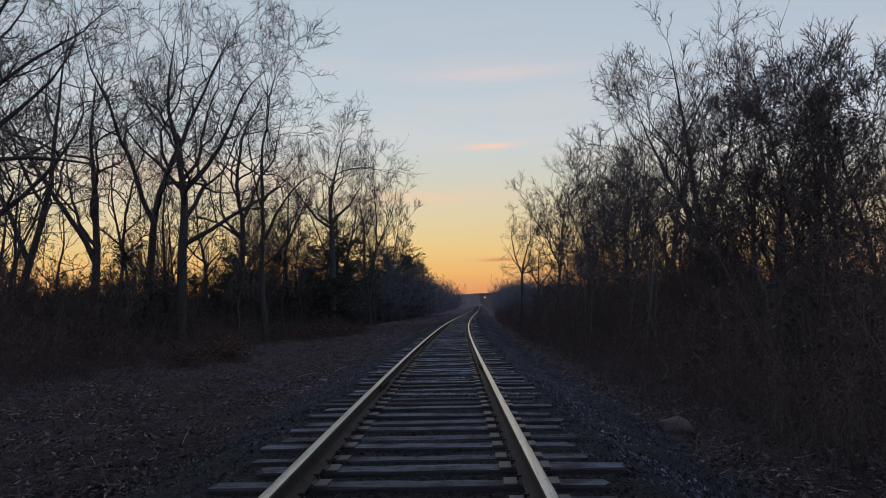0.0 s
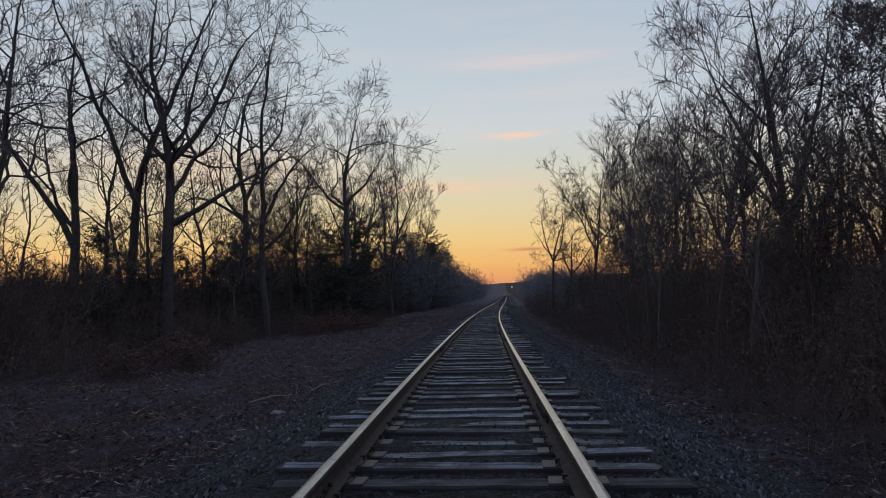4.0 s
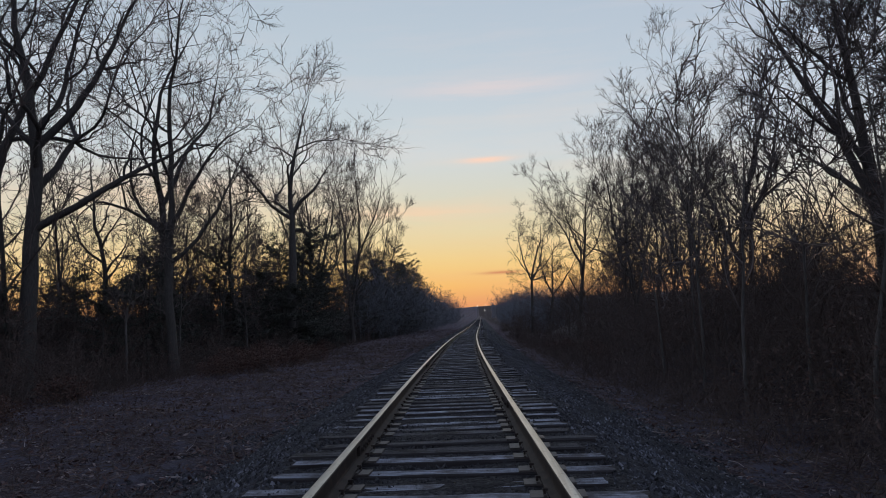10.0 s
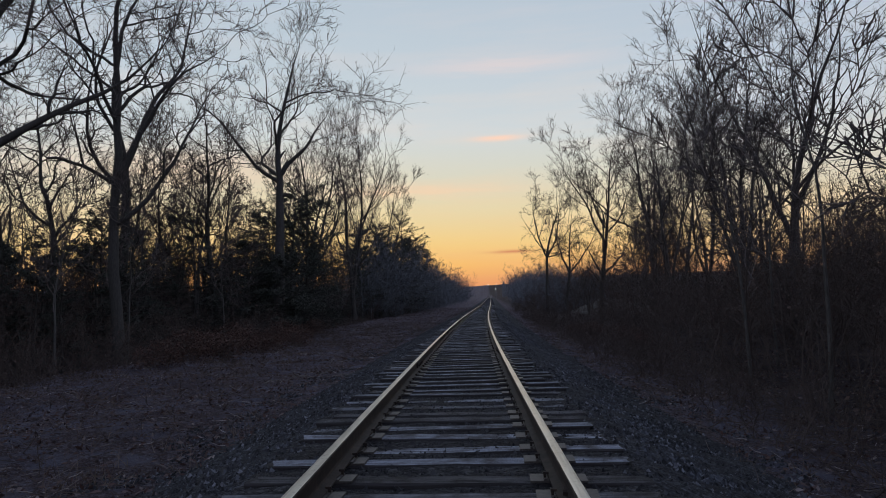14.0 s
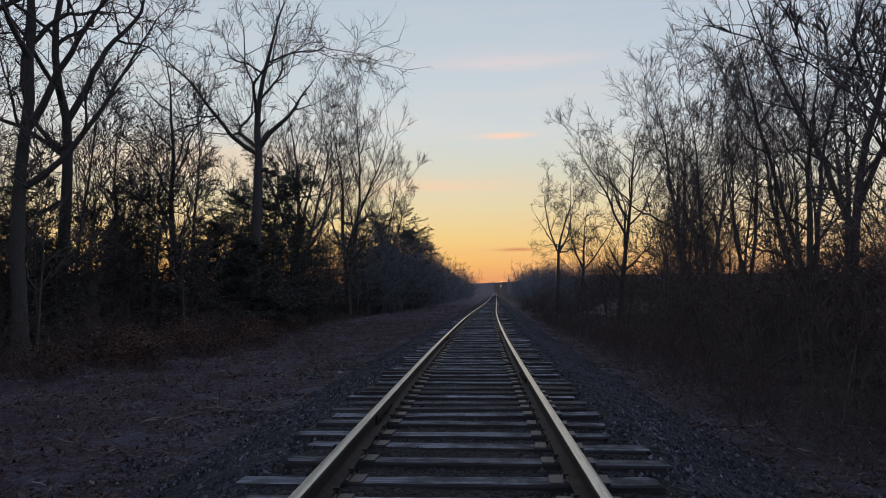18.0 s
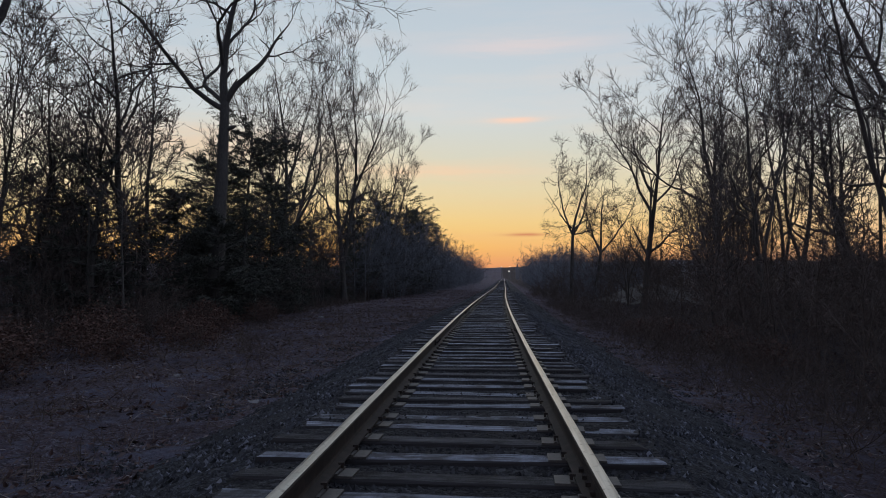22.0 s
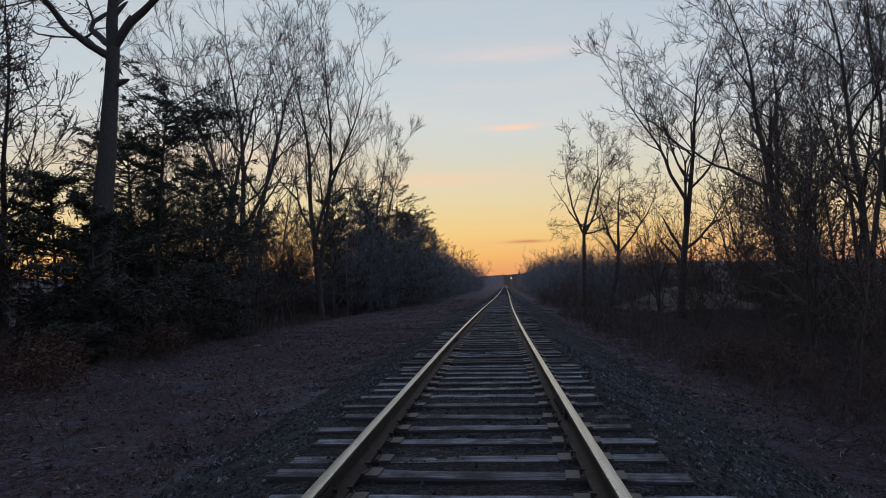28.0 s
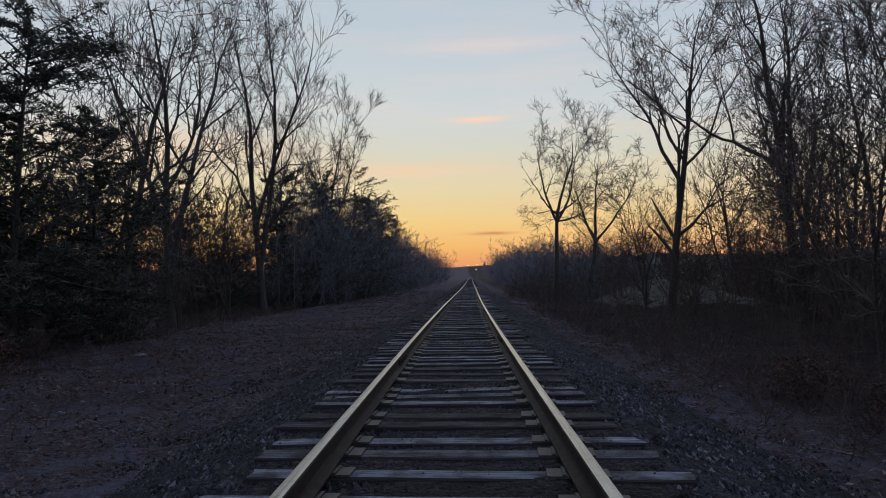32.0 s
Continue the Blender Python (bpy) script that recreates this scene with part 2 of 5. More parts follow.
def tie_build(n, b):
    v = own(n)
    r = chance(n)
    v = n.add("ShaderNodeVectorMath", {0: v, 1: n.add("ShaderNodeCombineXYZ", {0: n.math("MULTIPLY", r, 37.0), 1: r, 2: 0.0}).outputs[0]}, operation="ADD").outputs[0]
    grain = n.noise(stretched(n, v, 0.6, 26, 26), 2.0, 8.0, 0.75)
    crack = n.noise(stretched(n, v, 0.5, 60, 60), 1.0, 3.0, 0.6)
    patch = n.noise(v, 3.0, 5.0, 0.65)
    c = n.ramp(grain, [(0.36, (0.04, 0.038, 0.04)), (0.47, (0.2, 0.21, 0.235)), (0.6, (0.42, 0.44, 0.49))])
    c = n.mix(n.ramp(patch, [(0.44, (0, 0, 0)), (0.6, (0.85, 0.85, 0.85))]), c, (0.05, 0.042, 0.04, 1))
    c = n.mix(n.ramp(crack, [(0.3, (0.9, 0.9, 0.9)), (0.38, (0, 0, 0))]), c, (0.008, 0.007, 0.007, 1))
    c = n.mix(1.0, c, n.ramp(r, [(0.0, (0.22, 0.2, 0.185)), (0.28, (0.42, 0.39, 0.37)), (0.4, (0.8, 0.81, 0.82)), (1.0, (1.3, 1.33, 1.38))]), "MULTIPLY")
    return darker_start(n, c), n.math("ADD", grain, n.math("MULTIPLY", crack, 0.5)), 0.9, 0.02


TIE = material("weathered_creosote_wood", tie_build, 0.8, 0, 0.25)
# creosoted sides; the shade on faces turned from the glow is coloured in too
TIE_SIDE = material("shaded_creosoted_wood", lambda n, b: (n.mix(n.noise(stretched(n, own(n), 1.0, 14, 14), 2.0, 6.0), (0.016, 0.014, 0.014, 1), (0.06, 0.055, 0.055, 1)), n.noise(stretched(n, own(n), 1.0, 14, 14), 2.0, 6.0), 0.8, 0.015), 0.85, 0, 0.2)


def rust_build(n, b):
    v = place(n)
    a = n.noise(v, 9.0, 6.0, 0.65)
    return n.ramp(a, [(0.3, (0.018, 0.0135, 0.0115)), (0.55, (0.042, 0.03, 0.024)), (0.8, (0.085, 0.058, 0.043))]), a, 0.35, 0.006


RUST = material("rusted_steel", rust_build, 0.75, 0.2, 0.4)


def polish_build(n, b):
    v = place(n)
    a = n.noise(stretched(n, v, 40, 1.3, 40), 1.0, 5.0, 0.6)
    s = n.noise(v, 26.0, 4.0)
    n.t.links.new(n.math("MULTIPLY_ADD", a, 0.22, 0.22), b.inputs["Roughness"])
    c = n.ramp(a, [(0.35, (0.34, 0.31, 0.285)), (0.65, (0.6, 0.565, 0.52))])
    return n.mix(n.ramp(s, [(0.58, (0, 0, 0)), (0.72, (0.7, 0.7, 0.7))]), c, (0.12, 0.085, 0.065, 1)), s, 0.06, 0.004


POLISH = material("worn_steel", polish_build, 0.3, 1.0)
PLATE = material("tie_plate_steel", lambda n, b: (n.mix(n.noise(place(n), 30.0), (0.035, 0.031, 0.028, 1), (0.145, 0.126, 0.112, 1)), n.noise(place(n), 45.0), 0.3, 0.004), 0.6, 0.3, 0.5)
WATER = material("still_water", lambda n, b: ((0.012, 0.014, 0.016, 1), n.noise(place(n), 1.4, 3.0), 0.06, 0.05), 0.04, 0, 0.5)
FIELD = material("dry_grass_field", lambda n, b: (n.ramp(n.noise(place(n), 0.8, 6.0, 0.7), [(0.3, (0.10, 0.085, 0.07)), (0.7, (0.22, 0.19, 0.16))]), n.noise(place(n), 6.0, 5.0), 0.8, 0.1), 0.95)
BANK = material("matted_grass", lambda n, b: (n.ramp(n.noise(place(n), 2.4, 6.0, 0.7), [(0.3, (0.05, 0.046, 0.04)), (0.7, (0.13, 0.118, 0.102))]), n.noise(place(n), 9.0, 5.0), 0.8, 0.1), 0.95)
PALE = material("pale_litter", lambda n, b: (n.mix(n.noise(place(n), 20.0), (0.1, 0.095, 0.095, 1), (0.26, 0.25, 0.245, 1)), None, 0, 0), 0.7)
GRASS = material("dry_grass", lambda n, b: (n.mix(island(n), (0.06, 0.042, 0.034, 1), (0.19, 0.145, 0.115, 1)), None, 0, 0), 0.9)
# distance haze is put into this base colour: paler and bluer than near twigs
HAZED_WOODS = material("far_woods", lambda n, b: (n.mix(island(n), (0.095, 0.102, 0.115, 1), (0.165, 0.174, 0.19, 1)), None, 0, 0), 0.95)
PAINT = material("grey_steel", lambda n, b: (n.mix(n.noise(place(n), 4.0), (0.10, 0.10, 0.11, 1), (0.2, 0.2, 0.2, 1)), None, 0, 0), 0.5, 0.5)
WALL = material("pale_clapboard", lambda n, b: (n.mix(n.noise(place(n), 2.0), (0.35, 0.35, 0.36, 1), (0.5, 0.5, 0.5, 1)), None, 0, 0), 0.8)
ROOF = material("shingle_roof", lambda n, b: (n.mix(n.noise(place(n), 3.0), (0.10, 0.10, 0.11, 1), (0.2, 0.2, 0.21, 1)), None, 0, 0), 0.7)


def lamp_material(name, colour, strength):
    m = bpy.data.materials.new(name)
    m.use_nodes = True
    n = Nodes(m.node_tree)
    e = n.add("ShaderNodeEmission", {0: colour, 1: strength})
    n.t.links.new(e.outputs[0], n.add("ShaderNodeOutputMaterial").inputs[0])
    return m


LAMP_WHITE = lamp_material("street_light_glow", (1.0, 0.93, 0.8, 1), 2.2)


# ---- mesh helpers ----
def mesh_of(name, verts, quads, mats, tris=None, index=None, smooth=False):
    """A mesh from arrays of corners and four-sided (and three-sided) faces."""
    verts = np.asarray(verts, dtype=np.float32).reshape(-1, 3)
    quads = np.asarray(quads, dtype=np.int32).reshape(-1, 4)
    tris = np.zeros((0, 3), np.int32) if tris is None else np.asarray(tris, dtype=np.int32).reshape(-1, 3)
    me = bpy.data.meshes.new(name)
    me.vertices.add(len(verts))
    me.vertices.foreach_set("co", verts.ravel())
    nq, nt = len(quads), len(tris)
    me.loops.add(nq * 4 + nt * 3)
    me.loops.foreach_set("vertex_index", np.concatenate([quads.ravel(), tris.ravel()]))
    me.polygons.add(nq + nt)
    me.polygons.foreach_set("loop_start", np.concatenate([np.arange(nq) * 4, nq * 4 + np.arange(nt) * 3]).astype(np.int32))
    if index is not None:
        me.polygons.foreach_set("material_index", np.asarray(index, np.int32))
    me.polygons.foreach_set("use_smooth", np.full(nq + nt, smooth))
    for m in mats:
        me.materials.append(m)
    me.update(calc_edges=True)
    return me


def under(ob, parent):
    ob.parent = parent
    return ob


def tubes(P, R, sides):
    """Round tapered tubes along N lines of K points: corners and faces."""
    N, K, _ = P.shape
    T = np.gradient(P, axis=1)
    T /= np.linalg.norm(T, axis=2, keepdims=True) + 1e-9
    a = np.where(np.abs(T[:, :1, 2:3]) > 0.8, np.array([1.0, 0.2, 0.0]), np.array([0.1, 0.2, 1.0]))
    U = np.cross(T, np.broadcast_to(a, T.shape))
    U /= np.linalg.norm(U, axis=2, keepdims=True) + 1e-9
    V = np.cross(T, U)
    ang = np.arange(sides) * 2 * np.pi / sides
    ring = P[:, :, None, :] + R[:, :, None, None] * (np.cos(ang)[:, None] * U[:, :, None, :] + np.sin(ang)[:, None] * V[:, :, None, :])
    idx = np.arange(N * K * sides).reshape(N, K, sides)
    nxt = np.roll(idx, -1, axis=2)
    q = np.stack([idx[:, :-1], nxt[:, :-1], nxt[:, 1:], idx[:, 1:]], axis=-1)
    return ring.reshape(-1, 3), q.reshape(-1, 4)


def spikes(P, R):
    """Pointed twigs from the first to the last point of each line: corners and three-cornered faces."""
    N = len(P)
    a, b, r = P[:, 0], P[:, -1], R[:, 0]
    T = b - a
    U = np.cross(T, np.array([0.31, 0.52, 0.79]))
    U /= np.linalg.norm(U, axis=1, keepdims=True) + 1e-9
    V = np.cross(T, U)
    V /= np.linalg.norm(V, axis=1, keepdims=True) + 1e-9
    r = r[:, None]
    v = np.stack([a + U * r, a - U * r * 0.5 + V * r * 0.866, a - U * r * 0.5 - V * r * 0.866, b], 1)
    t = np.array([[0, 1, 3], [1, 2, 3], [2, 0, 3]])[None] + 4 * np.arange(N)[:, None, None]
    return v.reshape(-1, 3), t.reshape(-1, 3)


def joined(pieces):
    vs, qs, k = [], [], 0
    for v, q in pieces:
        vs.append(v), qs.append(q + k)
        k += len(v)
    return np.concatenate(vs), np.concatenate(qs)


def twiggy(name, tube_bits, spike_bit, mats):
    """A mesh of tubes that end in pointed twigs."""
    v, q = joined(tube_bits)
    sv, st = spike_bit
    return mesh_of(name, np.concatenate([v, sv]), q, mats, tris=st + len(v))


def flakes(rng, pos, size, flat=0.0, long=1.0):
    """One small four-cornered leaf at each place, turned at random."""
    n = len(pos)
    d = rng.normal(size=(n, 3))
    e = rng.normal(size=(n, 3))
    d[:, 2] *= 1 - flat
    e[:, 2] *= 1 - flat
    d /= np.linalg.norm(d, axis=1, keepdims=True)
    e -= d * (d * e).sum(1, keepdims=True)
    e /= np.linalg.norm(e, axis=1, keepdims=True) + 1e-9
    s = (size * rng.uniform(0.6, 1.4, n))[:, None]
    up = np.cross(d, e) * s * rng.uniform(0.05, 0.35, (n, 1))
    v = np.stack([pos - d * s * long, pos - e * s * 0.55 + up, pos + d * s * long, pos + e * s * 0.55 + up], axis=1)
    return v.reshape(-1, 3), np.arange(4 * n).reshape(n, 4)


# ---- the lie of the land ----
TRACK_Y = [-8, 8, 24, 40, 56, 72, 88, 104, 120, 136, 152, 168, 184, 200, 216, 232, 248]
TRACK_X = [0.73, 0.16, -0.29, -0.57, -0.67, -0.64, -0.53, -0.39, -0.24, -0.11, 0.01, 0.12, 0.24, 0.35, 0.46, 0.58, 0.7]
TRACK_Z = [-0.0, 0.04, 0.03, 0.04, 0.08, 0.13, 0.19, 0.26, 0.35, 0.44, 0.52, 0.58, 0.63, 0.67, 0.69, 0.69, 0.69]
TRACK_Y, TRACK_X, TRACK_Z = [*TRACK_Y, 420, 800], [*TRACK_X, TRACK_X[-1] + 1.3, TRACK_X[-1] + 4.2], [*TRACK_Z, 5.0, 9.5]
TRACK_Z = [z if y < 90 else 0.20 + 0.0102 * (y - 90) - 0.35 * (1 - math.exp(-(y - 90) / 60)) for y, z in zip(TRACK_Y, TRACK_Z)]


def glide(y, ys, vs):
    """A smooth curve through the knots."""
    ys, vs = np.asarray(ys, float), np.asarray(vs, float)
    m = np.gradient(vs, ys)
    y = np.clip(np.asarray(y, float), ys[0], ys[-1])
    i = np.clip(np.searchsorted(ys, y) - 1, 0, len(ys) - 2)
    h = ys[i + 1] - ys[i]
    t = (y - ys[i]) / h
    return (2 * t**3 - 3 * t**2 + 1) * vs[i] + (t**3 - 2 * t**2 + t) * h * m[i] + (-2 * t**3 + 3 * t**2) * vs[i + 1] + (t**3 - t**2) * h * m[i + 1]


def xc(y):
    y = np.asarray(y, float)
    return glide(y, TRACK_Y, TRACK_X) + np.where(y < TRACK_Y[0], (y - TRACK_Y[0]) * -0.036, 0)


def zc(y):
    return glide(y, TRACK_Y, TRACK_Z)


def smooth(a, b, v):
    t = np.clip((v - a) / (b - a), 0, 1)
    return t * t * (3 - 2 * t)


def ground_z(x, y):
    x, y = np.asarray(x, float), np.asarray(y, float)
    d = x - xc(y)
    z = zc(y) + np.interp(d, [-400, -60, -24, -15, -10, -4.5, -2.7, -1.5, 1.5, 3.0, 5.0, 9.0, 16, 30, 60, 400],
                          [1.0, -1.0, -1.3, -1.0, -0.55, -0.48, -0.45, -0.30, -0.30, -0.66, -0.85, -1.0, -0.9, -0.3, 1.0, 4.0])
    rough = np.clip((np.abs(d) - 2.4) / 2, 0, 1)
    z += rough * (0.05 * np.sin(0.9 * x + 1.3 * np.sin(0.7 * y)) + 0.04 * np.sin(1.7 * y + 2.1 * np.sin(0.8 * x)) + 0.025 * np.sin(4.1 * x + 3.3 * y))
    # pond basin, then the wooded rises that close the view
    e = ((x + 52) / 37) ** 2 + ((y - 140) / 62) ** 2
    z -= 2.2 * (1 - smooth(0.6, 1.15, e))
    z += 8.5 * smooth(92, 150, -d) * smooth(-120, 120, y)
    z += 7.0 * smooth(60, 190, d) * smooth(60, 260, y)
    z += 1.7 * np.exp(-(((x - 13.0) / 3.4) ** 2 + ((y - 97) / 8.0) ** 2))
    r = np.hypot(x, y)
    z += 34.0 * smooth(900, 1700, r) * (0.8 + 0.2 * np.sin(x * 0.004 + 0.6)) + 12 * smooth(1700, 2600, r)
    return z


def axis(stops):
    out = []
    for a, b, s in stops:
        out.append(np.arange(a, b, s))
    return np.concatenate([*out, [stops[-1][1]]])


gx = axis([(-3000, -400, 130), (-400, -80, 20), (-80, -16, 2.0), (-16, -3, 0.5), (-3, 4, 0.35), (4, 16, 0.5), (16, 80, 2.0), (80, 400, 20), (400, 3000, 130)])
gy = axis([(-400, -20, 38), (-20, 70, 0.55), (70, 150, 2.0), (150, 420, 6), (420, 1000, 40), (1000, 3200, 130)])
GX, GY = np.meshgrid(gx, gy)
GZ = ground_z(GX, GY)
lump = np.random.default_rng(2).normal(0, 0.022, GX.shape)
GZ = GZ + np.where((np.abs(GX - xc(GY)) > 2.6) & (np.abs(GX) < 20), lump, 0)
gi = np.arange(GX.size).reshape(GX.shape)
gq = np.stack([gi[:-1, :-1], gi[:-1, 1:], gi[1:, 1:], gi[1:, :-1]], -1)
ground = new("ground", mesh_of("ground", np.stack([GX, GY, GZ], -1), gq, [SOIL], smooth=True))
tagged(ground, "leaf-littered brown earth with grey bare patches beside the track", "ground", kind="structure")

# gravel bed under the ties
bd = np.array([-3.1, -2.7, -2.3, -1.9, -1.55, -1.35, -1.0, -0.6, -0.2, 0.2, 0.6, 1.0, 1.35, 1.55, 1.9, 2.3, 2.7, 3.1, 3.4])
bh = np.array([-0.62, -0.46, -0.34, -0.21, -0.088, -0.042, -0.033, -0.031, -0.034, -0.034, -0.031, -0.033, -0.042, -0.088, -0.23, -0.38, -0.52, -0.64, -0.80])
by = axis([(-20, 70, 0.2), (70, 160, 0.6), (160, 420, 4)])
BD, BY = np.meshgrid(bd, by)
rng = np.random.default_rng(3)
BX = xc(BY) + BD + rng.normal(0, 0.03, BD.shape) * (np.abs(BD) > 1.6)
BZ = zc(BY) + np.broadcast_to(bh, BD.shape) + rng.normal(0, 0.009, BD.shape)
bi = np.arange(BD.size).reshape(BD.shape)
inner = np.broadcast_to((np.abs((bd[:-1] + bd[1:]) / 2) < 1.3).astype(int)[None], (len(by) - 1, len(bd) - 1)).ravel()
ballast = new("ballast_bed", mesh_of("ballast_bed", np.stack([BX, BY, BZ], -1), np.stack([bi[:-1, :-1], bi[:-1, 1:], bi[1:, 1:], bi[1:, :-1]], -1), [GRAVEL, FOULED], index=inner, smooth=True))
tagged(ballast, "dark grey crushed stone ballast under the railway ties", "ballast", kind="structure")

# the pond beyond the trees
pa = np.arange(48) * 2 * np.pi / 48
pv = [(-52, 140, -1.95)] + [(-52 + (40 + 2 * np.sin(5 * a)) * np.cos(a), 140 + (66 + 3 * np.sin(3 * a)) * np.sin(a), -1.95) for a in pa]
pond = new("water", mesh_of("water", pv, [], [WATER], tris=[(0, 1 + i, 1 + (i + 1) % 48) for i in range(48)]))
tagged(pond, "still pond behind the trees mirroring the yellow sky", "pond", kind="structure")

# dry field on the other side
fx, fy = np.meshgrid(np.linspace(14, 60, 24), np.linspace(118, 215, 30))
fi = np.arange(fx.size).reshape(fx.shape)
bx, by_ = np.meshgrid(np.linspace(8.6, 19, 22), np.linspace(88, 108, 30))
bi2 = np.arange(bx.size).reshape(bx.shape)
bank = new("grass_bank", mesh_of("grass_bank", np.stack([bx, by_, ground_z(bx, by_) + 0.14 * np.clip(1.6 - ((bx - 13.8) / 4.4) ** 2 - ((by_ - 98) / 8.5) ** 2, -1, 1)], -1), np.stack([bi2[:-1, :-1], bi2[:-1, 1:], bi2[1:, 1:], bi2[1:, :-1]], -1), [BANK], smooth=True))
field = new("field", mesh_of("field", np.stack([fx, fy, ground_z(fx, fy) + 0.12], -1), np.stack([fi[:-1, :-1], fi[:-1, 1:], fi[1:, 1:], fi[1:, :-1]], -1), [FIELD], smooth=True))
tagged(bank, "low bank of pale dry grass behind the scrub", "bank", kind="structure")
tagged(field, "pale dry grass field beyond the shrubs", "field", kind="structure")


# ---- trees ----
def grow_line(rng, start, way, length, K, wiggle, up):
    """N lines of K points that wander from start along way and bend by up."""
    N = len(start)
    d = way / (np.linalg.norm(way, axis=1, keepdims=True) + 1e-9)
    P = np.zeros((N, K, 3))
    P[:, 0] = start
    step = (length / (K - 1))[:, None]
    for k in range(1, K):
        d = d + rng.normal(0, wiggle, (N, 3)) + np.array([0, 0, 1.0]) * up
        d /= np.linalg.norm(d, axis=1, keepdims=True)
        P[:, k] = P[:, k - 1] + d * step
    return P


def sprout(rng, P, R, m, lo, hi, angle, spread, ratio, K, wiggle, up, thin, tip, short=0.5):
    """m side branches on each of the lines P."""
    N, K0, _ = P.shape
    s = lo + (hi - lo) * (np.arange(m)[None] + rng.uniform(0, 1, (N, m))) / m
    f = s * (K0 - 1)
    i = np.clip(f.astype(int), 0, K0 - 2)
    t = (f - i)[..., None]
    n = np.arange(N)[:, None]
    a, b = P[n, i], P[n, i + 1]
    pos = a + (b - a) * t
    tan = (b - a) / (np.linalg.norm(b - a, axis=2, keepdims=True) + 1e-9)
    r = R[n, i] + (R[n, i + 1] - R[n, i]) * t[..., 0]
    L = np.linalg.norm(np.diff(P, axis=1), axis=2).sum(1)[:, None]
    length = L * ratio * (1 - short * (s - lo) / max(hi - lo, 1e-6)) * rng.uniform(0.6, 1.25, s.shape)
    ref = np.where(np.abs(tan[..., 2:3]) > 0.8, np.array([1.0, 0, 0]), np.array([0, 0, 1.0]))
    U = np.cross(tan, ref)
    U /= np.linalg.norm(U, axis=2, keepdims=True) + 1e-9
    V = np.cross(tan, U)
    az = (np.arange(m) * 2.4)[None] + rng.uniform(0, 6.28, (N, 1)) + rng.normal(0, 0.5, s.shape)
    an = np.radians(angle + rng.normal(0, spread, s.shape))
    way = np.cos(an)[..., None] * tan + np.sin(an)[..., None] * (np.cos(az)[..., None] * U + np.sin(az)[..., None] * V)
    C = grow_line(rng, pos.reshape(-1, 3), way.reshape(-1, 3), length.ravel(), K, wiggle, up)
    r0 = np.maximum(r.ravel() * thin, tip * 1.2)
    CR = r0[:, None] + (np.maximum(r0 * 0.2, tip) - r0)[:, None] * np.linspace(0, 1, K)[None]
    return C, CR


def forks(rng, start, way, r0, total, levels, style, tip, shortest):
    """Limbs that bend, fork in two and fork again: for each level its lines, radii and the limb that each belongs to."""
    ratio = 0.81
    pos, d, r, owner = start, way, r0, np.arange(len(start))
    length = total * (1 - ratio) / (1 - ratio ** levels)
    out = []
    for k in range(levels):
        K = 5 if k < 2 else 4
        P = grow_line(rng, pos, d, length, K, style["wig"] * (1 if k < 2 else 0.6), style["up"])
        r1 = np.maximum(r * 0.76, tip)
        out.append((P, r[:, None] + (r1 - r)[:, None] * np.linspace(0, 1, K)[None], owner))
        t = P[:, -1] - P[:, -2]
        t /= np.linalg.norm(t, axis=1, keepdims=True) + 1e-9
        q = rng.normal(size=t.shape)
        q -= t * (q * t).sum(1, keepdims=True)
        q /= np.linalg.norm(q, axis=1, keepdims=True) + 1e-9
        n = len(t)
        a = np.radians(rng.normal(style["lead"], 7, n))[:, None]
        c = -np.radians(rng.normal(style["split"], 10, n))[:, None]
        d = np.concatenate([np.cos(a) * t + np.sin(a) * q, np.cos(c) * t + np.sin(c) * q])
        pos, owner = np.concatenate([P[:, -1], P[:, -1]]), np.concatenate([owner, owner])
        r = np.maximum(np.concatenate([r1 * 0.9, r1 * 0.66]), tip)
        length = np.concatenate([length * ratio * rng.uniform(0.85, 1.25, n), length * ratio * rng.uniform(0.6, 1.1, n)])
        keep = length > shortest
        if not keep.any():
            break
        pos, d, r, owner, length = pos[keep], d[keep], r[keep], owner[keep], length[keep]
    return out


STYLES = {  # limbs: count, first height, angle, length; angles of the forks; twigs; wander; lift
    "oak": dict(limbs=10, first=0.34, angle=52, limb_len=0.45, lead=17, split=42, fine=2, wig=0.19, up=0.04),
    "maple": dict(limbs=12, first=0.22, angle=36, limb_len=0.40, lead=11, split=30, fine=2, wig=0.09, up=0.07),
    "brush": dict(limbs=13, first=0.24, angle=44, limb_len=0.42, lead=14, split=37, fine=2, wig=0.12, up=0.05),
    "sapling": dict(limbs=12, first=0.10, angle=46, limb_len=0.44, lead=18, split=42, fine=2, wig=0.15, up=0.04),
    "pole": dict(limbs=9, first=0.30, angle=40, limb_len=0.34, lead=16, split=40, fine=2, wig=0.13, up=0.05),
}


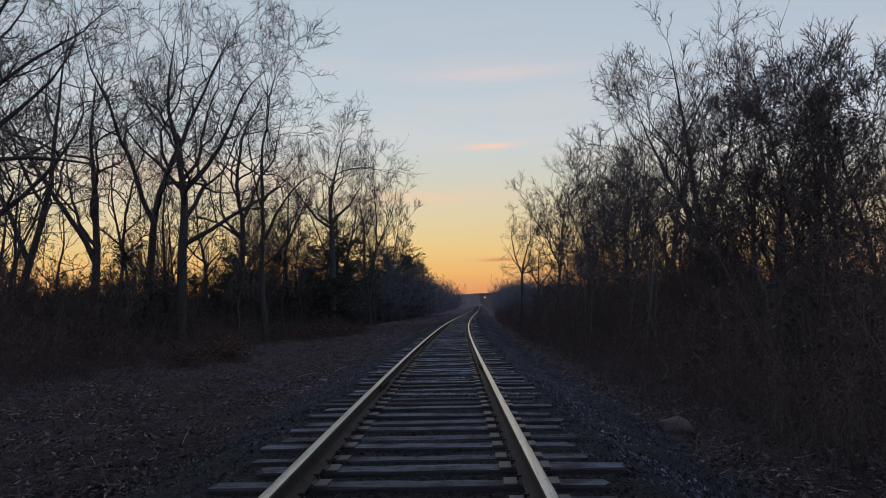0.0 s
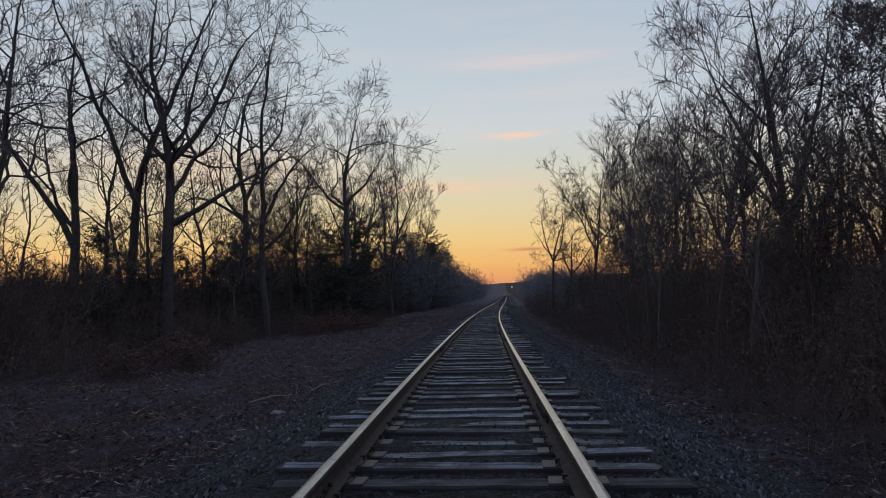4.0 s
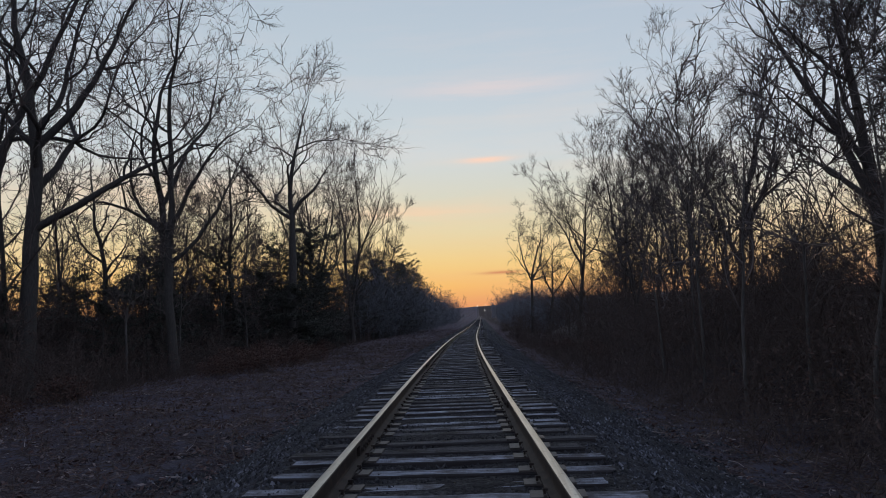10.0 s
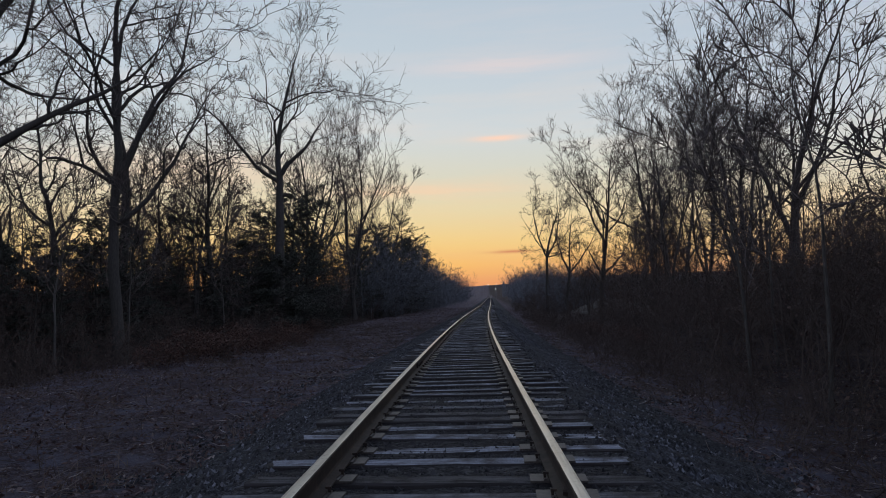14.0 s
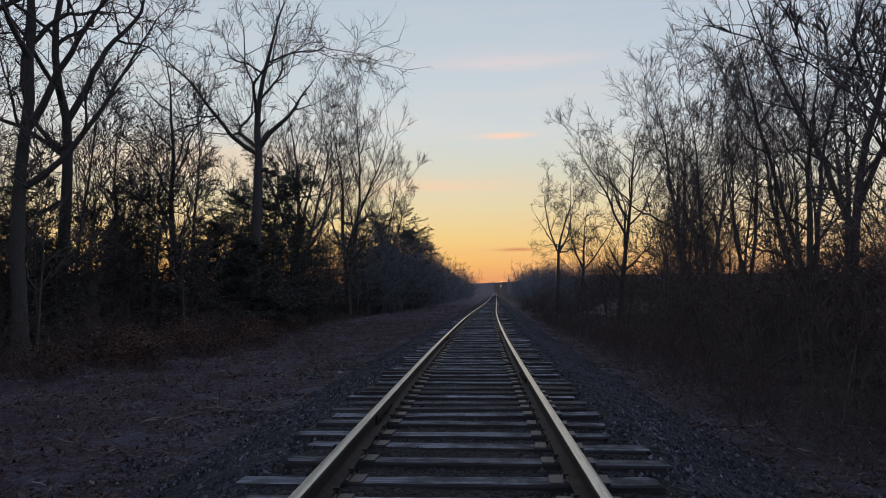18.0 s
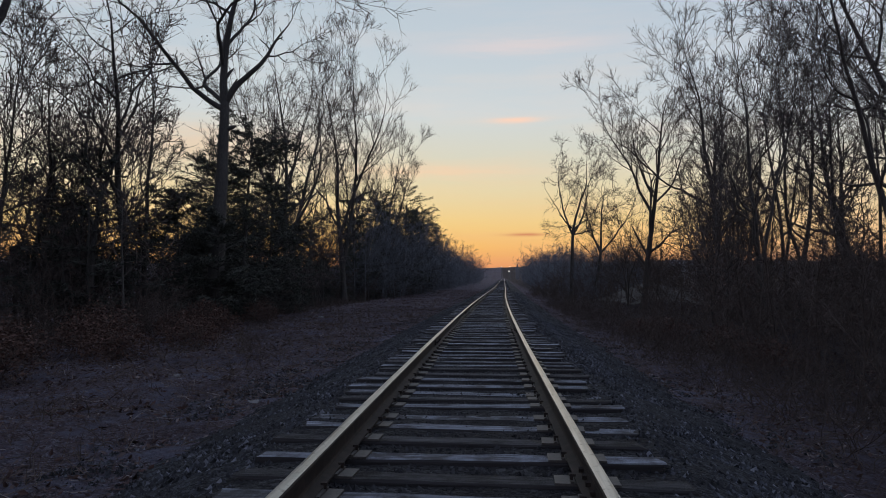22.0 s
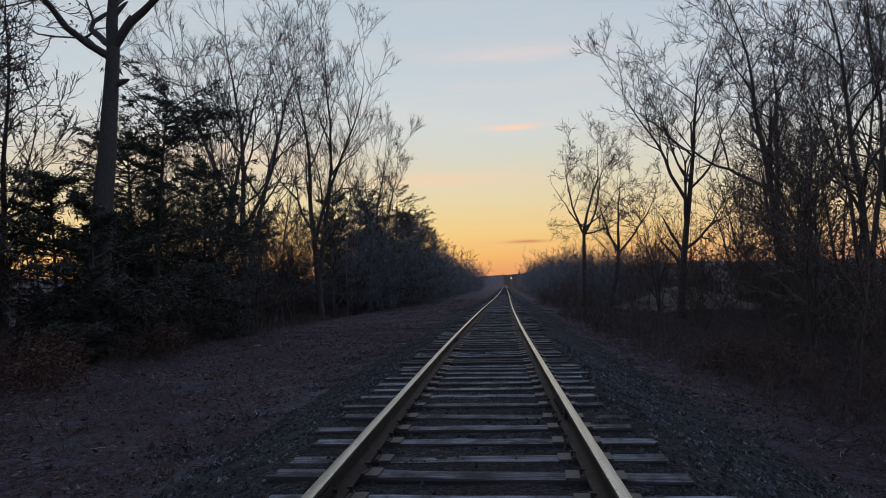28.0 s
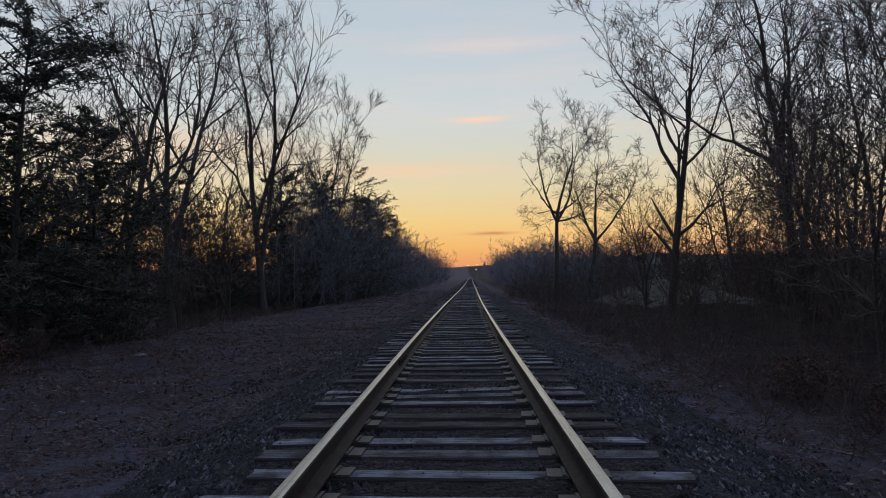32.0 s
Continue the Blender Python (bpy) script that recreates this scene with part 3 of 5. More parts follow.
def bare_tree(label, x, y, height, radius, style, seed, stems=((0, 0, 90, 1.0),), extra=(), leaves=0, stubs=(), bark=None, detail=1.0, thick=1.0, whole=False, name="tree", first=None):
    """A leafless tree. stems: (fork height as a share, azimuth, elevation, length as a share); extra: single big limbs
    (height share, azimuth, elevation, metres, lift); stubs: broken limbs (height share, azimuth, elevation, metres)."""
    rng = np.random.default_rng(seed)
    st = STYLES[style]
    bark = bark or BARK
    tree = new(name)
    tree.location = (x, y, float(ground_z(x, y)) - 0.05)

    def heading(az, el):
        a, e = math.radians(az), math.radians(el)
        return np.array([[math.sin(a) * math.cos(e), math.cos(a) * math.cos(e), math.sin(e)]])

    def on_trunk(share):
        f = share * (K - 1)
        j = min(int(f), K - 2)
        return trunk_lines[0][:, j] + (trunk_lines[0][:, j + 1] - trunk_lines[0][:, j]) * (f - j), trunk_r[0][0, j]

    trunk_lines, trunk_r = [], []
    K = 18
    for i, (fork, az, el, share) in enumerate(stems):
        if i == 0:
            start, r0 = np.zeros((1, 3)), radius
        else:
            start, r0 = on_trunk(fork)
            r0 = r0 * 0.78 if fork > 0.02 else radius * 0.8
        size = height * 0.86 * share
        straight = 8 if i == 0 else 3
        P = grow_line(rng, start, heading(az, el), np.array([size * (straight - 1) / (K - 1)]), straight, st["wig"] * 0.2, 0.0)
        Q = grow_line(rng, P[:, -1], P[:, -1] - P[:, -2], np.array([size * (K - straight) / (K - 1)]), K - straight + 1, st["wig"] * 0.62, 0.05)
        P = np.concatenate([P, Q[:, 1:]], 1)
        R = r0 * (1 - 0.94 * np.linspace(0, 1, K) ** 1.1)[None]
        if i == 0:
            R[0, 0] *= 1.35
        trunk_lines.append(P), trunk_r.append(R)
    TP, TR = np.concatenate(trunk_lines), np.concatenate(trunk_r)
    v, q = joined([tubes(TP[i:i + 1], TR[i:i + 1], 9) for i in range(len(TP))])
    stub_bits = []
    for hs, az, el, metres in stubs:
        s0, r = on_trunk(hs)
        P = grow_line(rng, s0, heading(az, el), np.array([metres]), 5, 0.06, 0.02)
        stub_bits.append(tubes(P, r * np.array([[0.6, 0.5, 0.44, 0.36, 0.12]]), 7))
    if stub_bits:
        v, q = joined([(v, q), *stub_bits])
    under(new("trunk", mesh_of("trunk", v, q, [bark], smooth=True)), tree)
    # limbs, the long ones named, and the forks at the tip of each stem
    m = max(3, round(st["limbs"] / len(stems) ** 0.55))
    LP, LR = sprout(rng, TP, TR, m, st["first"] if first is None else first, 0.97, st["angle"], 10, st["limb_len"], 3, 0.0, 0.0, 0.62, 0.012, short=0.38)
    start, way, r0 = LP[:, 0], LP[:, 1] - LP[:, 0], LR[:, 0]
    total = np.linalg.norm(LP[:, -1] - LP[:, 0], axis=1) * 1.12
    start = np.concatenate([start, TP[:, -1]])
    way = np.concatenate([way, TP[:, -1] - TP[:, -2]])
    r0 = np.concatenate([r0, np.maximum(TR[:, -1], 0.015)])
    total = np.concatenate([total, np.full(len(TP), height * 0.2)])
    arms = []
    for hs, az, el, metres, lift in extra:
        s0, r = on_trunk(hs)
        P = grow_line(rng, s0, heading(az, el), np.array([metres]), 9, 0.13, lift)
        R = (r * 0.6 * (1 - 0.8 * np.linspace(0, 1, 9)))[None]
        arms.append((P, R))
        C, CR = sprout(rng, P, R, 6, 0.3, 1.0, 45, 10, 0.42, 3, 0.0, 0.0, 0.6, 0.012, short=0.4)
        start = np.concatenate([start, C[:, 0], P[:, -1]])
        way = np.concatenate([way, C[:, 1] - C[:, 0], P[:, -1] - P[:, -2]])
        r0 = np.concatenate([r0, CR[:, 0], R[:, -1]])
        total = np.concatenate([total, np.linalg.norm(C[:, -1] - C[:, 0], axis=1), [metres * 0.35]])
    levels = 5 if whole else 6
    tip = 0.0125 * thick
    runs = forks(rng, start, way / (np.linalg.norm(way, axis=1, keepdims=True) + 1e-9), r0, total, levels, st, tip, (0.022 if whole else 0.0145) * height)
    bits = []
    if whole:
        bits = [tubes(P, R, 4 if k < 2 else 3) for k, (P, R, o) in enumerate(runs)]
    else:
        for P, R in arms:
            under(new("limb", mesh_of("limb", *tubes(P, R, 7), [bark], smooth=True)), tree)
        for i in range(len(start)):
            v, q = joined([tubes(P[o == i], R[o == i], 6) for P, R, o in runs[:2]])
            under(new("limb", mesh_of("limb", v, q, [bark], smooth=True)), tree)
        bits = [tubes(P, R, 4 if k == 2 else 3) for k, (P, R, o) in enumerate(runs) if k >= 2]
    # twigs on the forks, and finer ones on those
    twigs, rads = [], []
    reach = 0.19 * height ** 0.5
    for k, (P, R, o) in enumerate(runs[1:], 1):
        mean = np.linalg.norm(np.diff(P, axis=1), axis=2).sum(1).mean()
        count = max(1, round((0.4 + k * 0.3) * detail))
        W, WR = sprout(rng, P, R, count, 0.05, 0.95, 36, 9, reach / mean, 3, st["wig"] * 0.4, st["up"] + 0.03, 0.6, 0.0092 * thick, short=0.3)
        twigs.append(W), rads.append(WR)
    WP, WR = np.concatenate(twigs), np.concatenate(rads)
    FP, FR = sprout(rng, WP, WR, st["fine"], 0.1, 0.9, 36, 9, 0.62, 2, st["wig"] * 0.5, 0.03, 0.7, 0.0066 * thick)
    tips = joined([spikes(WP, WR * 1.25), spikes(FP, FR * 1.25)])
    under(new("crown", twiggy("crown", bits, tips, [TWIG])), tree)
    if leaves:
        ends = WP[rng.integers(0, len(WP), leaves), -1] + rng.normal(0, 0.10, (leaves, 3))
        ends = ends[ends[:, 2] < np.quantile(ends[:, 2], 0.85)]
        lv, lq = flakes(rng, ends, 0.055)
        under(new("leaves", mesh_of("leaves", lv, lq, [DEADLEAF])), tree)["label"] = "withered brown leaves"
    return tagged(tree, label, "tree", "trees along the railway")


def evergreen(label, x, y, height, spread, seed, first=0.12, dense=1.0, whole=False, top=0.5):
    """A dark conifer with drooping whorls of needled branches."""
    rng = np.random.default_rng(seed)
    tree = new("evergreen_tree")
    tree.location = (x, y, float(ground_z(x, y)) - 0.05)
    K = 10
    TP = grow_line(rng, np.zeros((1, 3)), np.array([[0.02, 0, 1.0]]), np.array([height]), K, 0.02, 0.05)
    TR = (0.16 * height / 10 * (1 - 0.92 * np.linspace(0, 1, K)))[None]
    under(new("trunk", mesh_of("trunk", *tubes(TP, TR, 8), [BARK], smooth=True)), tree)
    n = int(42 * dense)
    s = first + (0.98 - first) * np.sort(rng.uniform(0, 1, n)) ** 1.1
    f = s * (K - 1)
    i = np.clip(f.astype(int), 0, K - 2)
    pos = TP[0, i] + (TP[0, i + 1] - TP[0, i]) * (f - i)[:, None]
    az = rng.uniform(0, 6.28, n)
    el = np.radians(np.interp(s, [0, 1], [-6, 36]) + rng.normal(0, 9, n))
    way = np.stack([np.cos(az) * np.cos(el), np.sin(az) * np.cos(el), np.sin(el)], 1)
    L = spread * np.interp(s, [0, 0.25, 0.6, 1.0], [0.9, 1.0, 0.4 + top, top]) * rng.uniform(0.45, 1.3, n)
    BP = grow_line(rng, pos, way, L, 7, 0.07, -0.01)
    BR = (0.035 * (1 - 0.8 * np.linspace(0, 1, 7)))[None] * np.ones((n, 1))
    woods, leaves = [], []
    for b in range(n):
        W, WR = sprout(rng, BP[b:b + 1], BR[b:b + 1], 14, 0.10, 1.0, 58, 10, 0.5, 3, 0.12, -0.015, 0.5, 0.004, short=0.65)
        W[..., 2] = W[:, :1, 2] + (W[..., 2] - W[:, :1, 2]) * 0.35
        t = rng.uniform(0.0, 1.0, (14, 18)) * 2
        j = np.clip(t.astype(int), 0, 1)
        k = np.arange(14)[:, None]
        at = (W[k, j] + (W[k, j + 1] - W[k, j]) * (t - j)[..., None]).reshape(-1, 3) + rng.normal(0, 0.06, (252, 3)) * [1, 1, 0.6]
        wood, leaf = joined([tubes(BP[b:b + 1, ::2], BR[b:b + 1, ::2], 4), tubes(W[:, ::2], WR[:, ::2], 3)]), flakes(rng, at[::2] if whole else at, 0.044 if whole else 0.034, 0.35, 3.0)
        if whole:
            woods.append(wood), leaves.append(leaf)
            continue
        v, q = joined([wood, leaf])
        under(new("bough", mesh_of("bough", v, q, [BARK, NEEDLE], index=[0] * len(wood[1]) + [1] * len(leaf[1]))), tree)
    if whole:
        wood, leaf = joined(woods), joined(leaves)
        v, q = joined([wood, leaf])
        tagged(under(new("foliage", mesh_of("foliage", v, q, [BARK, NEEDLE], index=[0] * len(wood[1]) + [1] * len(leaf[1]))), tree), kind="stuff")
    return tagged(tree, label, "tree", "evergreens among the bare trees")


def shrub_mesh(seed, height, spread, stems, branches, twigs, leaves):
    """The stems, the tangle of twigs and the dead leaves of one shrub."""
    rng = np.random.default_rng(seed)
    az, el = rng.uniform(0, 6.28, stems), np.radians(rng.uniform(50, 88, stems))
    start = np.stack([rng.normal(0, spread * 0.34, stems), rng.normal(0, spread * 0.34, stems), np.zeros(stems)], 1)
    way = np.stack([np.cos(az) * np.cos(el), np.sin(az) * np.cos(el), np.sin(el)], 1)
    P = grow_line(rng, start, way, height * rng.uniform(0.6, 1.15, stems), 6, 0.09, 0.01)
    R = np.linspace(0.016, 0.006, 6)[None] * rng.uniform(0.7, 1.7, (stems, 1)) * (height / 3.4) ** 0.5
    B, BR = sprout(rng, P, R, branches, 0.04, 1.0, 48, 14, 0.40, 3, 0.14, 0.02, 0.55, 0.005)
    W, WR = sprout(rng, B, BR, twigs, 0.05, 1.0, 46, 16, 0.46, 2, 0.15, 0.03, 0.7, 0.004)
    stem_me = [mesh_of("stem", *tubes(P[i:i + 1], R[i:i + 1], 5), [STEM]) for i in range(stems)]
    twig_me = twiggy("crown", [tubes(B, BR, 3)], spikes(W, WR * 1.3), [STEM])
    pts = W[rng.integers(0, len(W), leaves), rng.integers(0, 2, leaves)] + rng.normal(0, 0.10, (leaves, 3))
    return stem_me, twig_me, mesh_of("leaves", *flakes(rng, pts, 0.042), [DEADLEAF])


SHRUBS = [shrub_mesh(100 + i, 3.4, 2.1, 8, 9, 10, 450 if i % 2 else 200) for i in range(8)]
THICKETS = [shrub_mesh(120 + i, 6.2, 3.2, 8, 13, 10, 900 if i % 2 else 450) for i in range(6)]


RUSSET = material("russet_leaves", lambda n, b: (n.mix(island(n), (0.052, 0.030, 0.024, 1), (0.13, 0.072, 0.054, 1)), None, 0, 0), 0.8)


def russet_mesh(seed):
    """A low bush that has kept its leaves."""
    stem_me, twig_me, _ = shrub_mesh(seed, 1.15, 0.95, 9, 8, 6, 10)
    rng = np.random.default_rng(seed + 1)
    n = 1500
    a, r, h = rng.uniform(0, 6.28, n), 0.75 * rng.uniform(0, 1, n) ** 0.6, rng.uniform(0, 1, n) ** 0.8
    pts = np.stack([r * np.cos(a), r * np.sin(a), h * (1.0 - 0.75 * r ** 2)], 1) + rng.normal(0, 0.05, (n, 3)) + np.array([0, 0, 0.12])
    return stem_me, twig_me, mesh_of("leaves", *flakes(rng, pts, 0.036, 0.2), [RUSSET])


RUSSETS = [russet_mesh(150 + 3 * i) for i in range(4)]


def russet_bush(x, y, scale, turn, kind):
    ob = new("bush")
    ob.location, ob.rotation_euler, ob.scale = (x, y, float(ground_z(x, y)) - 0.04), (0, 0, turn), (scale * 1.25, scale * 1.25, scale)
    stem_me, twig_me, leaf_me = RUSSETS[kind]
    for me in stem_me:
        under(new("stem", me), ob)
    tagged(under(new("crown", twig_me), ob), kind="stuff")
    tagged(under(new("leaves", leaf_me), ob), kind="stuff")["label"] = "withered russet leaves"
    return tagged(ob, "low russet bush thick with withered leaves in the litter", "bush", "russet bushes beside the track")


def shrub(x, y, scale, turn, kind, label):
    """A shrub; past twice the common size a tall one."""
    ob = new("shrub")
    if scale > 1.25:
        (stem_me, twig_me, leaf_me), scale = THICKETS[kind % 6], scale / 1.82
    else:
        stem_me, twig_me, leaf_me = SHRUBS[kind]
    ob.location, ob.rotation_euler, ob.scale = (x, y, float(ground_z(x, y)) - 0.05), (0, 0, turn), (scale, scale, scale)
    for me in stem_me:
        under(new("stem", me), ob)
    tagged(under(new("crown", twig_me), ob), kind="stuff")
    tagged(under(new("leaves", leaf_me), ob), kind="stuff")
    return tagged(ob, label, "shrub", "thicket along the railway")


# the tall trees that line the left side, from the first to the last
OAK = "tall bare oak with crooked grey-brown limbs rising from the thicket"
MAPLE = "tall bare maple with upright stems and fine twigs in the thicket"
bare_tree(OAK, -21.0, 23.0, 21, 0.38, "oak", 11, stems=((0, 60, 86, 1), (0.34, 60, 58, 0.6)), extra=((0.30, 42, 34, 10, 0.04), (0.38, 52, 40, 10, 0.04), (0.26, 38, 22, 9, 0.05), (0.46, 55, 46, 8, 0.03), (0.34, 75, 36, 8, 0.04)), detail=1.2)
bare_tree("bare forked oak with one long low limb reaching over the clearing", -17.0, 41.5, 23, 0.37, "oak", 12, stems=((0, 270, 89, 1), (0.5, 80, 50, 0.5)), extra=((0.33, 85, 24, 7.8, 0.07), (0.5, 250, 40, 6, 0.08)), detail=1.2)
bare_tree(OAK, -19.6, 43.0, 25, 0.30, "oak", 13, stems=((0, 270, 86, 1), (0.38, 250, 62, 0.6)), detail=1.2)
bare_tree(OAK, -23.7, 44.5, 23, 0.33, "oak", 14, stems=((0, 90, 88, 1), (0.3, 250, 66, 0.7)), detail=1.2)
bare_tree(OAK, -23.4, 47.0, 19, 0.17, "oak", 26, stems=((0, 90, 88, 1),), first=0.42)
bare_tree(OAK, -25.8, 53.0, 20, 0.17, "oak", 27, stems=((0, 260, 88, 1),), first=0.42)
bare_tree("tall straight bare oak with a steep forked lower limb", -13.2, 46.1, 22, 0.22, "oak", 15, stems=((0, 90, 89, 1), (0.36, 80, 58, 0.34)), extra=((0.27, 84, 42, 6.5, 0.07),), detail=1.3, first=0.42)
bare_tree(OAK, -18.6, 56.7, 25, 0.3, "oak", 55, stems=((0, 260, 88, 1), (0.46, 70, 62, 0.5)), extra=((0.4, 265, 40, 7, 0.06),), detail=1.2)
bare_tree("bare oak with a broken stub and a knotted fork", -12.0, 61.7, 21, 0.37, "oak", 16, stems=((0, 270, 89, 1), (0.54, 85, 60, 0.28)), stubs=((0.54, 75, 62, 1.2), (0.6, 60, 60, 0.8), (0.47, 80, 20, 0.6)), extra=((0.52, 270, 24, 7, 0.08),), detail=1.3, first=0.54)
bare_tree("bare oak still holding clusters of withered brown leaves", -15.6, 61.5, 17, 0.2, "oak", 17, leaves=1100)
bare_tree("bare oak still holding clusters of withered brown leaves", -19.5, 52.0, 15, 0.2, "oak", 23, leaves=1300)
bare_tree(OAK, -14.6, 76.2, 16, 0.2, "oak", 18, stems=((0, 90, 82, 1), (0.3, 70, 64, 0.7)))
bare_tree(MAPLE, -15.7, 84.0, 21.5, 0.24, "maple", 19, stems=((0, 270, 88, 1), (0.1, 80, 80, 0.95), (0.25, 260, 74, 0.7)))
bare_tree(MAPLE, -13.2, 92.0, 21.5, 0.25, "maple", 20, stems=((0, 270, 86, 1), (0.15, 60, 82, 0.95), (0.3, 100, 76, 0.7)))
bare_tree("slender bare maple leaning over the tracks with a fan of twigs", -13.0, 110.5, 19.5, 0.2, "maple", 21, stems=((0, 90, 87, 1), (0.36, 90, 68, 0.55), (0.4, 270, 74, 0.5)), bark=BARK_RED, detail=1.45)
bare_tree(MAPLE, -14.6, 103, 15, 0.17, "maple", 22)
bare_tree(OAK, -27.0, 33.0, 23, 0.26, "oak", 24, stems=((0, 60, 82, 1), (0.25, 260, 66, 0.7)), detail=1.25)
bare_tree(OAK, -23.0, 35.0, 21, 0.24, "oak", 25, stems=((0, 90, 80, 1), (0.3, 240, 66, 0.7)), detail=1.25)

# and the right side
bare_tree("tall bare maple with dense fine twigs and a vine-clad trunk", 12.3, 37.0, 18.0, 0.26, "brush", 31, stems=((0, 90, 86, 1), (0.3, 80, 72, 0.66), (0.34, 280, 70, 0.55)), bark=BARK_RED)
bare_tree(MAPLE, 12.4, 56.0, 14.8, 0.17, "brush", 32, stems=((0, 270, 87, 1), (0.12, 300, 80, 0.95), (0.15, 80, 80, 0.9)), bark=BARK_RED)
bare_tree(MAPLE, 18.1, 64.6, 24.5, 0.27, "brush", 33, detail=1.2, stems=((0, 90, 88, 1), (0.25, 275, 68, 0.72), (0.3, 90, 66, 0.65)), bark=BARK_RED)
bare_tree(MAPLE, 20.3, 74.6, 17.5, 0.2, "brush", 34, stems=((0, 275, 74, 1), (0.2, 285, 66, 0.75)), bark=BARK_RED)
bare_tree(MAPLE, 22.9, 74.3, 19, 0.27, "oak", 35, stems=((0, 90, 88, 1), (0.52, 270, 66, 0.5)), bark=BARK_RED)
bare_tree("tall bare maple with brushy upright branches and an ivy-dark trunk", 13.7, 78.6, 19.5, 0.24, "brush", 36, stems=((0, 270, 88, 1), (0.3, 90, 80, 0.65)), bark=BARK_RED)
bare_tree("bare tree with bristling twigs and a broken forked stub", 10.0, 84.8, 18.5, 0.23, "brush", 37, stems=((0, 85, 85, 1), (0.42, 290, 66, 0.55)), extra=((0.5, 270, 35, 5.5, 0.08), (0.6, 285, 40, 4.5, 0.08)), stubs=((0.24, 285, 62, 2.6), (0.19, 285, 58, 2.2)), bark=BARK_RED, detail=1.35)
bare_tree("bare tree with a thick bare trunk and spreading fan crown", 7.8, 113.2, 18.5, 0.26, "oak", 38, stems=((0, 270, 88, 1), (0.46, 90, 56, 0.5), (0.46, 270, 64, 0.5)), extra=((0.5, 275, 40, 5, 0.08), (0.5, 80, 30, 5, 0.08)), detail=1.35)
bare_tree("small crooked bare tree with twisting low limbs", 8.9, 103.4, 13.5, 0.2, "oak", 39, stems=((0, 90, 78, 1), (0.4, 95, 45, 0.6), (0.4, 290, 66, 0.5)), detail=1.3)
bare_tree(MAPLE, 16.8, 43.0, 14.5, 0.2, "maple", 46, stems=((0, 90, 85, 1), (0.2, 270, 76, 0.8)), bark=BARK_RED)
bare_tree(MAPLE, 27.0, 91.5, 19, 0.25, "maple", 40, bark=BARK_RED)
bare_tree(MAPLE, 18.5, 89.0, 18, 0.22, "maple", 41, stems=((0, 90, 84, 1), (0.3, 270, 66, 0.7)), bark=BARK_RED)
bare_tree("dense bare tree hung with withered vines at the wood edge", 13.0, 27.0, 11.5, 0.18, "brush", 42, stems=((0, 90, 84, 1), (0.2, 270, 72, 0.8)), leaves=3000, bark=BARK_RED, detail=1.3)
bare_tree("dense bare tree hung with withered vines at the wood edge", 10.6, 24.5, 9.0, 0.15, "brush", 45, stems=((0, 80, 84, 1), (0.1, 250, 74, 0.9)), leaves=2200, bark=BARK_RED, detail=1.2)
bare_tree("dense bare tree hung with withered vines at the wood edge", 14.4, 24.0, 10.5, 0.16, "brush", 46, stems=((0, 60, 84, 1), (0.1, 240, 74, 0.9)), leaves=2400, bark=BARK_RED, detail=1.2)
bare_tree("dense bare tree hung with withered vines at the wood edge", 15.6, 30.5, 12.5, 0.2, "brush", 43, stems=((0, 60, 84, 1), (0.2, 250, 72, 0.8)), leaves=3000, bark=BARK_RED, detail=1.3)
bare_tree("dense bare tree hung with withered vines at the wood edge", 15.4, 35.5, 13, 0.2, "brush", 44, stems=((0, 60, 84, 1), (0.2, 250, 72, 0.8)), leaves=1200, bark=BARK_RED)

for k, (x, y, h, n) in enumerate([(11.7, 33.6, 7.4, 600), (10.9, 31.0, 6.6, 600), (11.3, 70.5, 8.5, 800), (13.1, 75.0, 9.5, 800), (16.5, 84.0, 10, 700), (14.4, 79.5, 9, 700)]):
    bare_tree("low bare tree matted with withered vine leaves in the thicket", x, y, h, 0.12, "brush", 110 + k, stems=((0, 60 * k, 82, 1), (0.12, 60 * k + 170, 70, 0.9)), leaves=n, bark=BARK_RED, whole=True, thick=1.15)
for k, (x, y, h, lean) in enumerate([(11.6, 66.0, 15, 280), (14.9, 70.5, 17, 90), (18.6, 81.0, 18.5, 270)]):
    bare_tree("bare maple with a dense brush of upright branches in the thicket", x, y, h, 0.15, "brush", 80 + k, stems=((0, lean, 85, 1), (0.18, lean + 170, 76, 0.85)), bark=BARK_RED, detail=0.8)
for k, (x, y, h) in enumerate([(-19.5, 60.5, 13), (-15.5, 58.5, 11)]):
    bare_tree("bare oak still holding clusters of withered brown leaves", x, y, h, 0.14, "oak", 90 + k, leaves=1100)

PALESTEM = "slender pale-barked bare tree standing before the dark thicket"
for k, (x, y, h) in enumerate([(5.4, 29.9, 9), (6.4, 27.1, 10), (6.9, 25.6, 8), (6.3, 24.0, 10.5), (5.8, 33.8, 11), (5.7, 37.2, 9.5), (7.4, 31.5, 9), (8.2, 42.0, 10)]):
    bare_tree(PALESTEM, x, y, h * 0.85, 0.042, "pole", 60 + k, stems=((0, 70 + 20 * k, 86, 1),), bark=BARK_PALE, whole=True, thick=1.1)
for k, (x, y, h) in enumerate([(-14.2, 43.8, 9), (-13.4, 47.0, 8), (-15.6, 50.5, 10), (-13.6, 57.5, 9)]):
    bare_tree(PALESTEM, x, y, h * 0.85, 0.05, "pole", 70 + k, stems=((0, 90 * k, 88, 1),), bark=BARK_PALE, whole=True, thick=1.1)

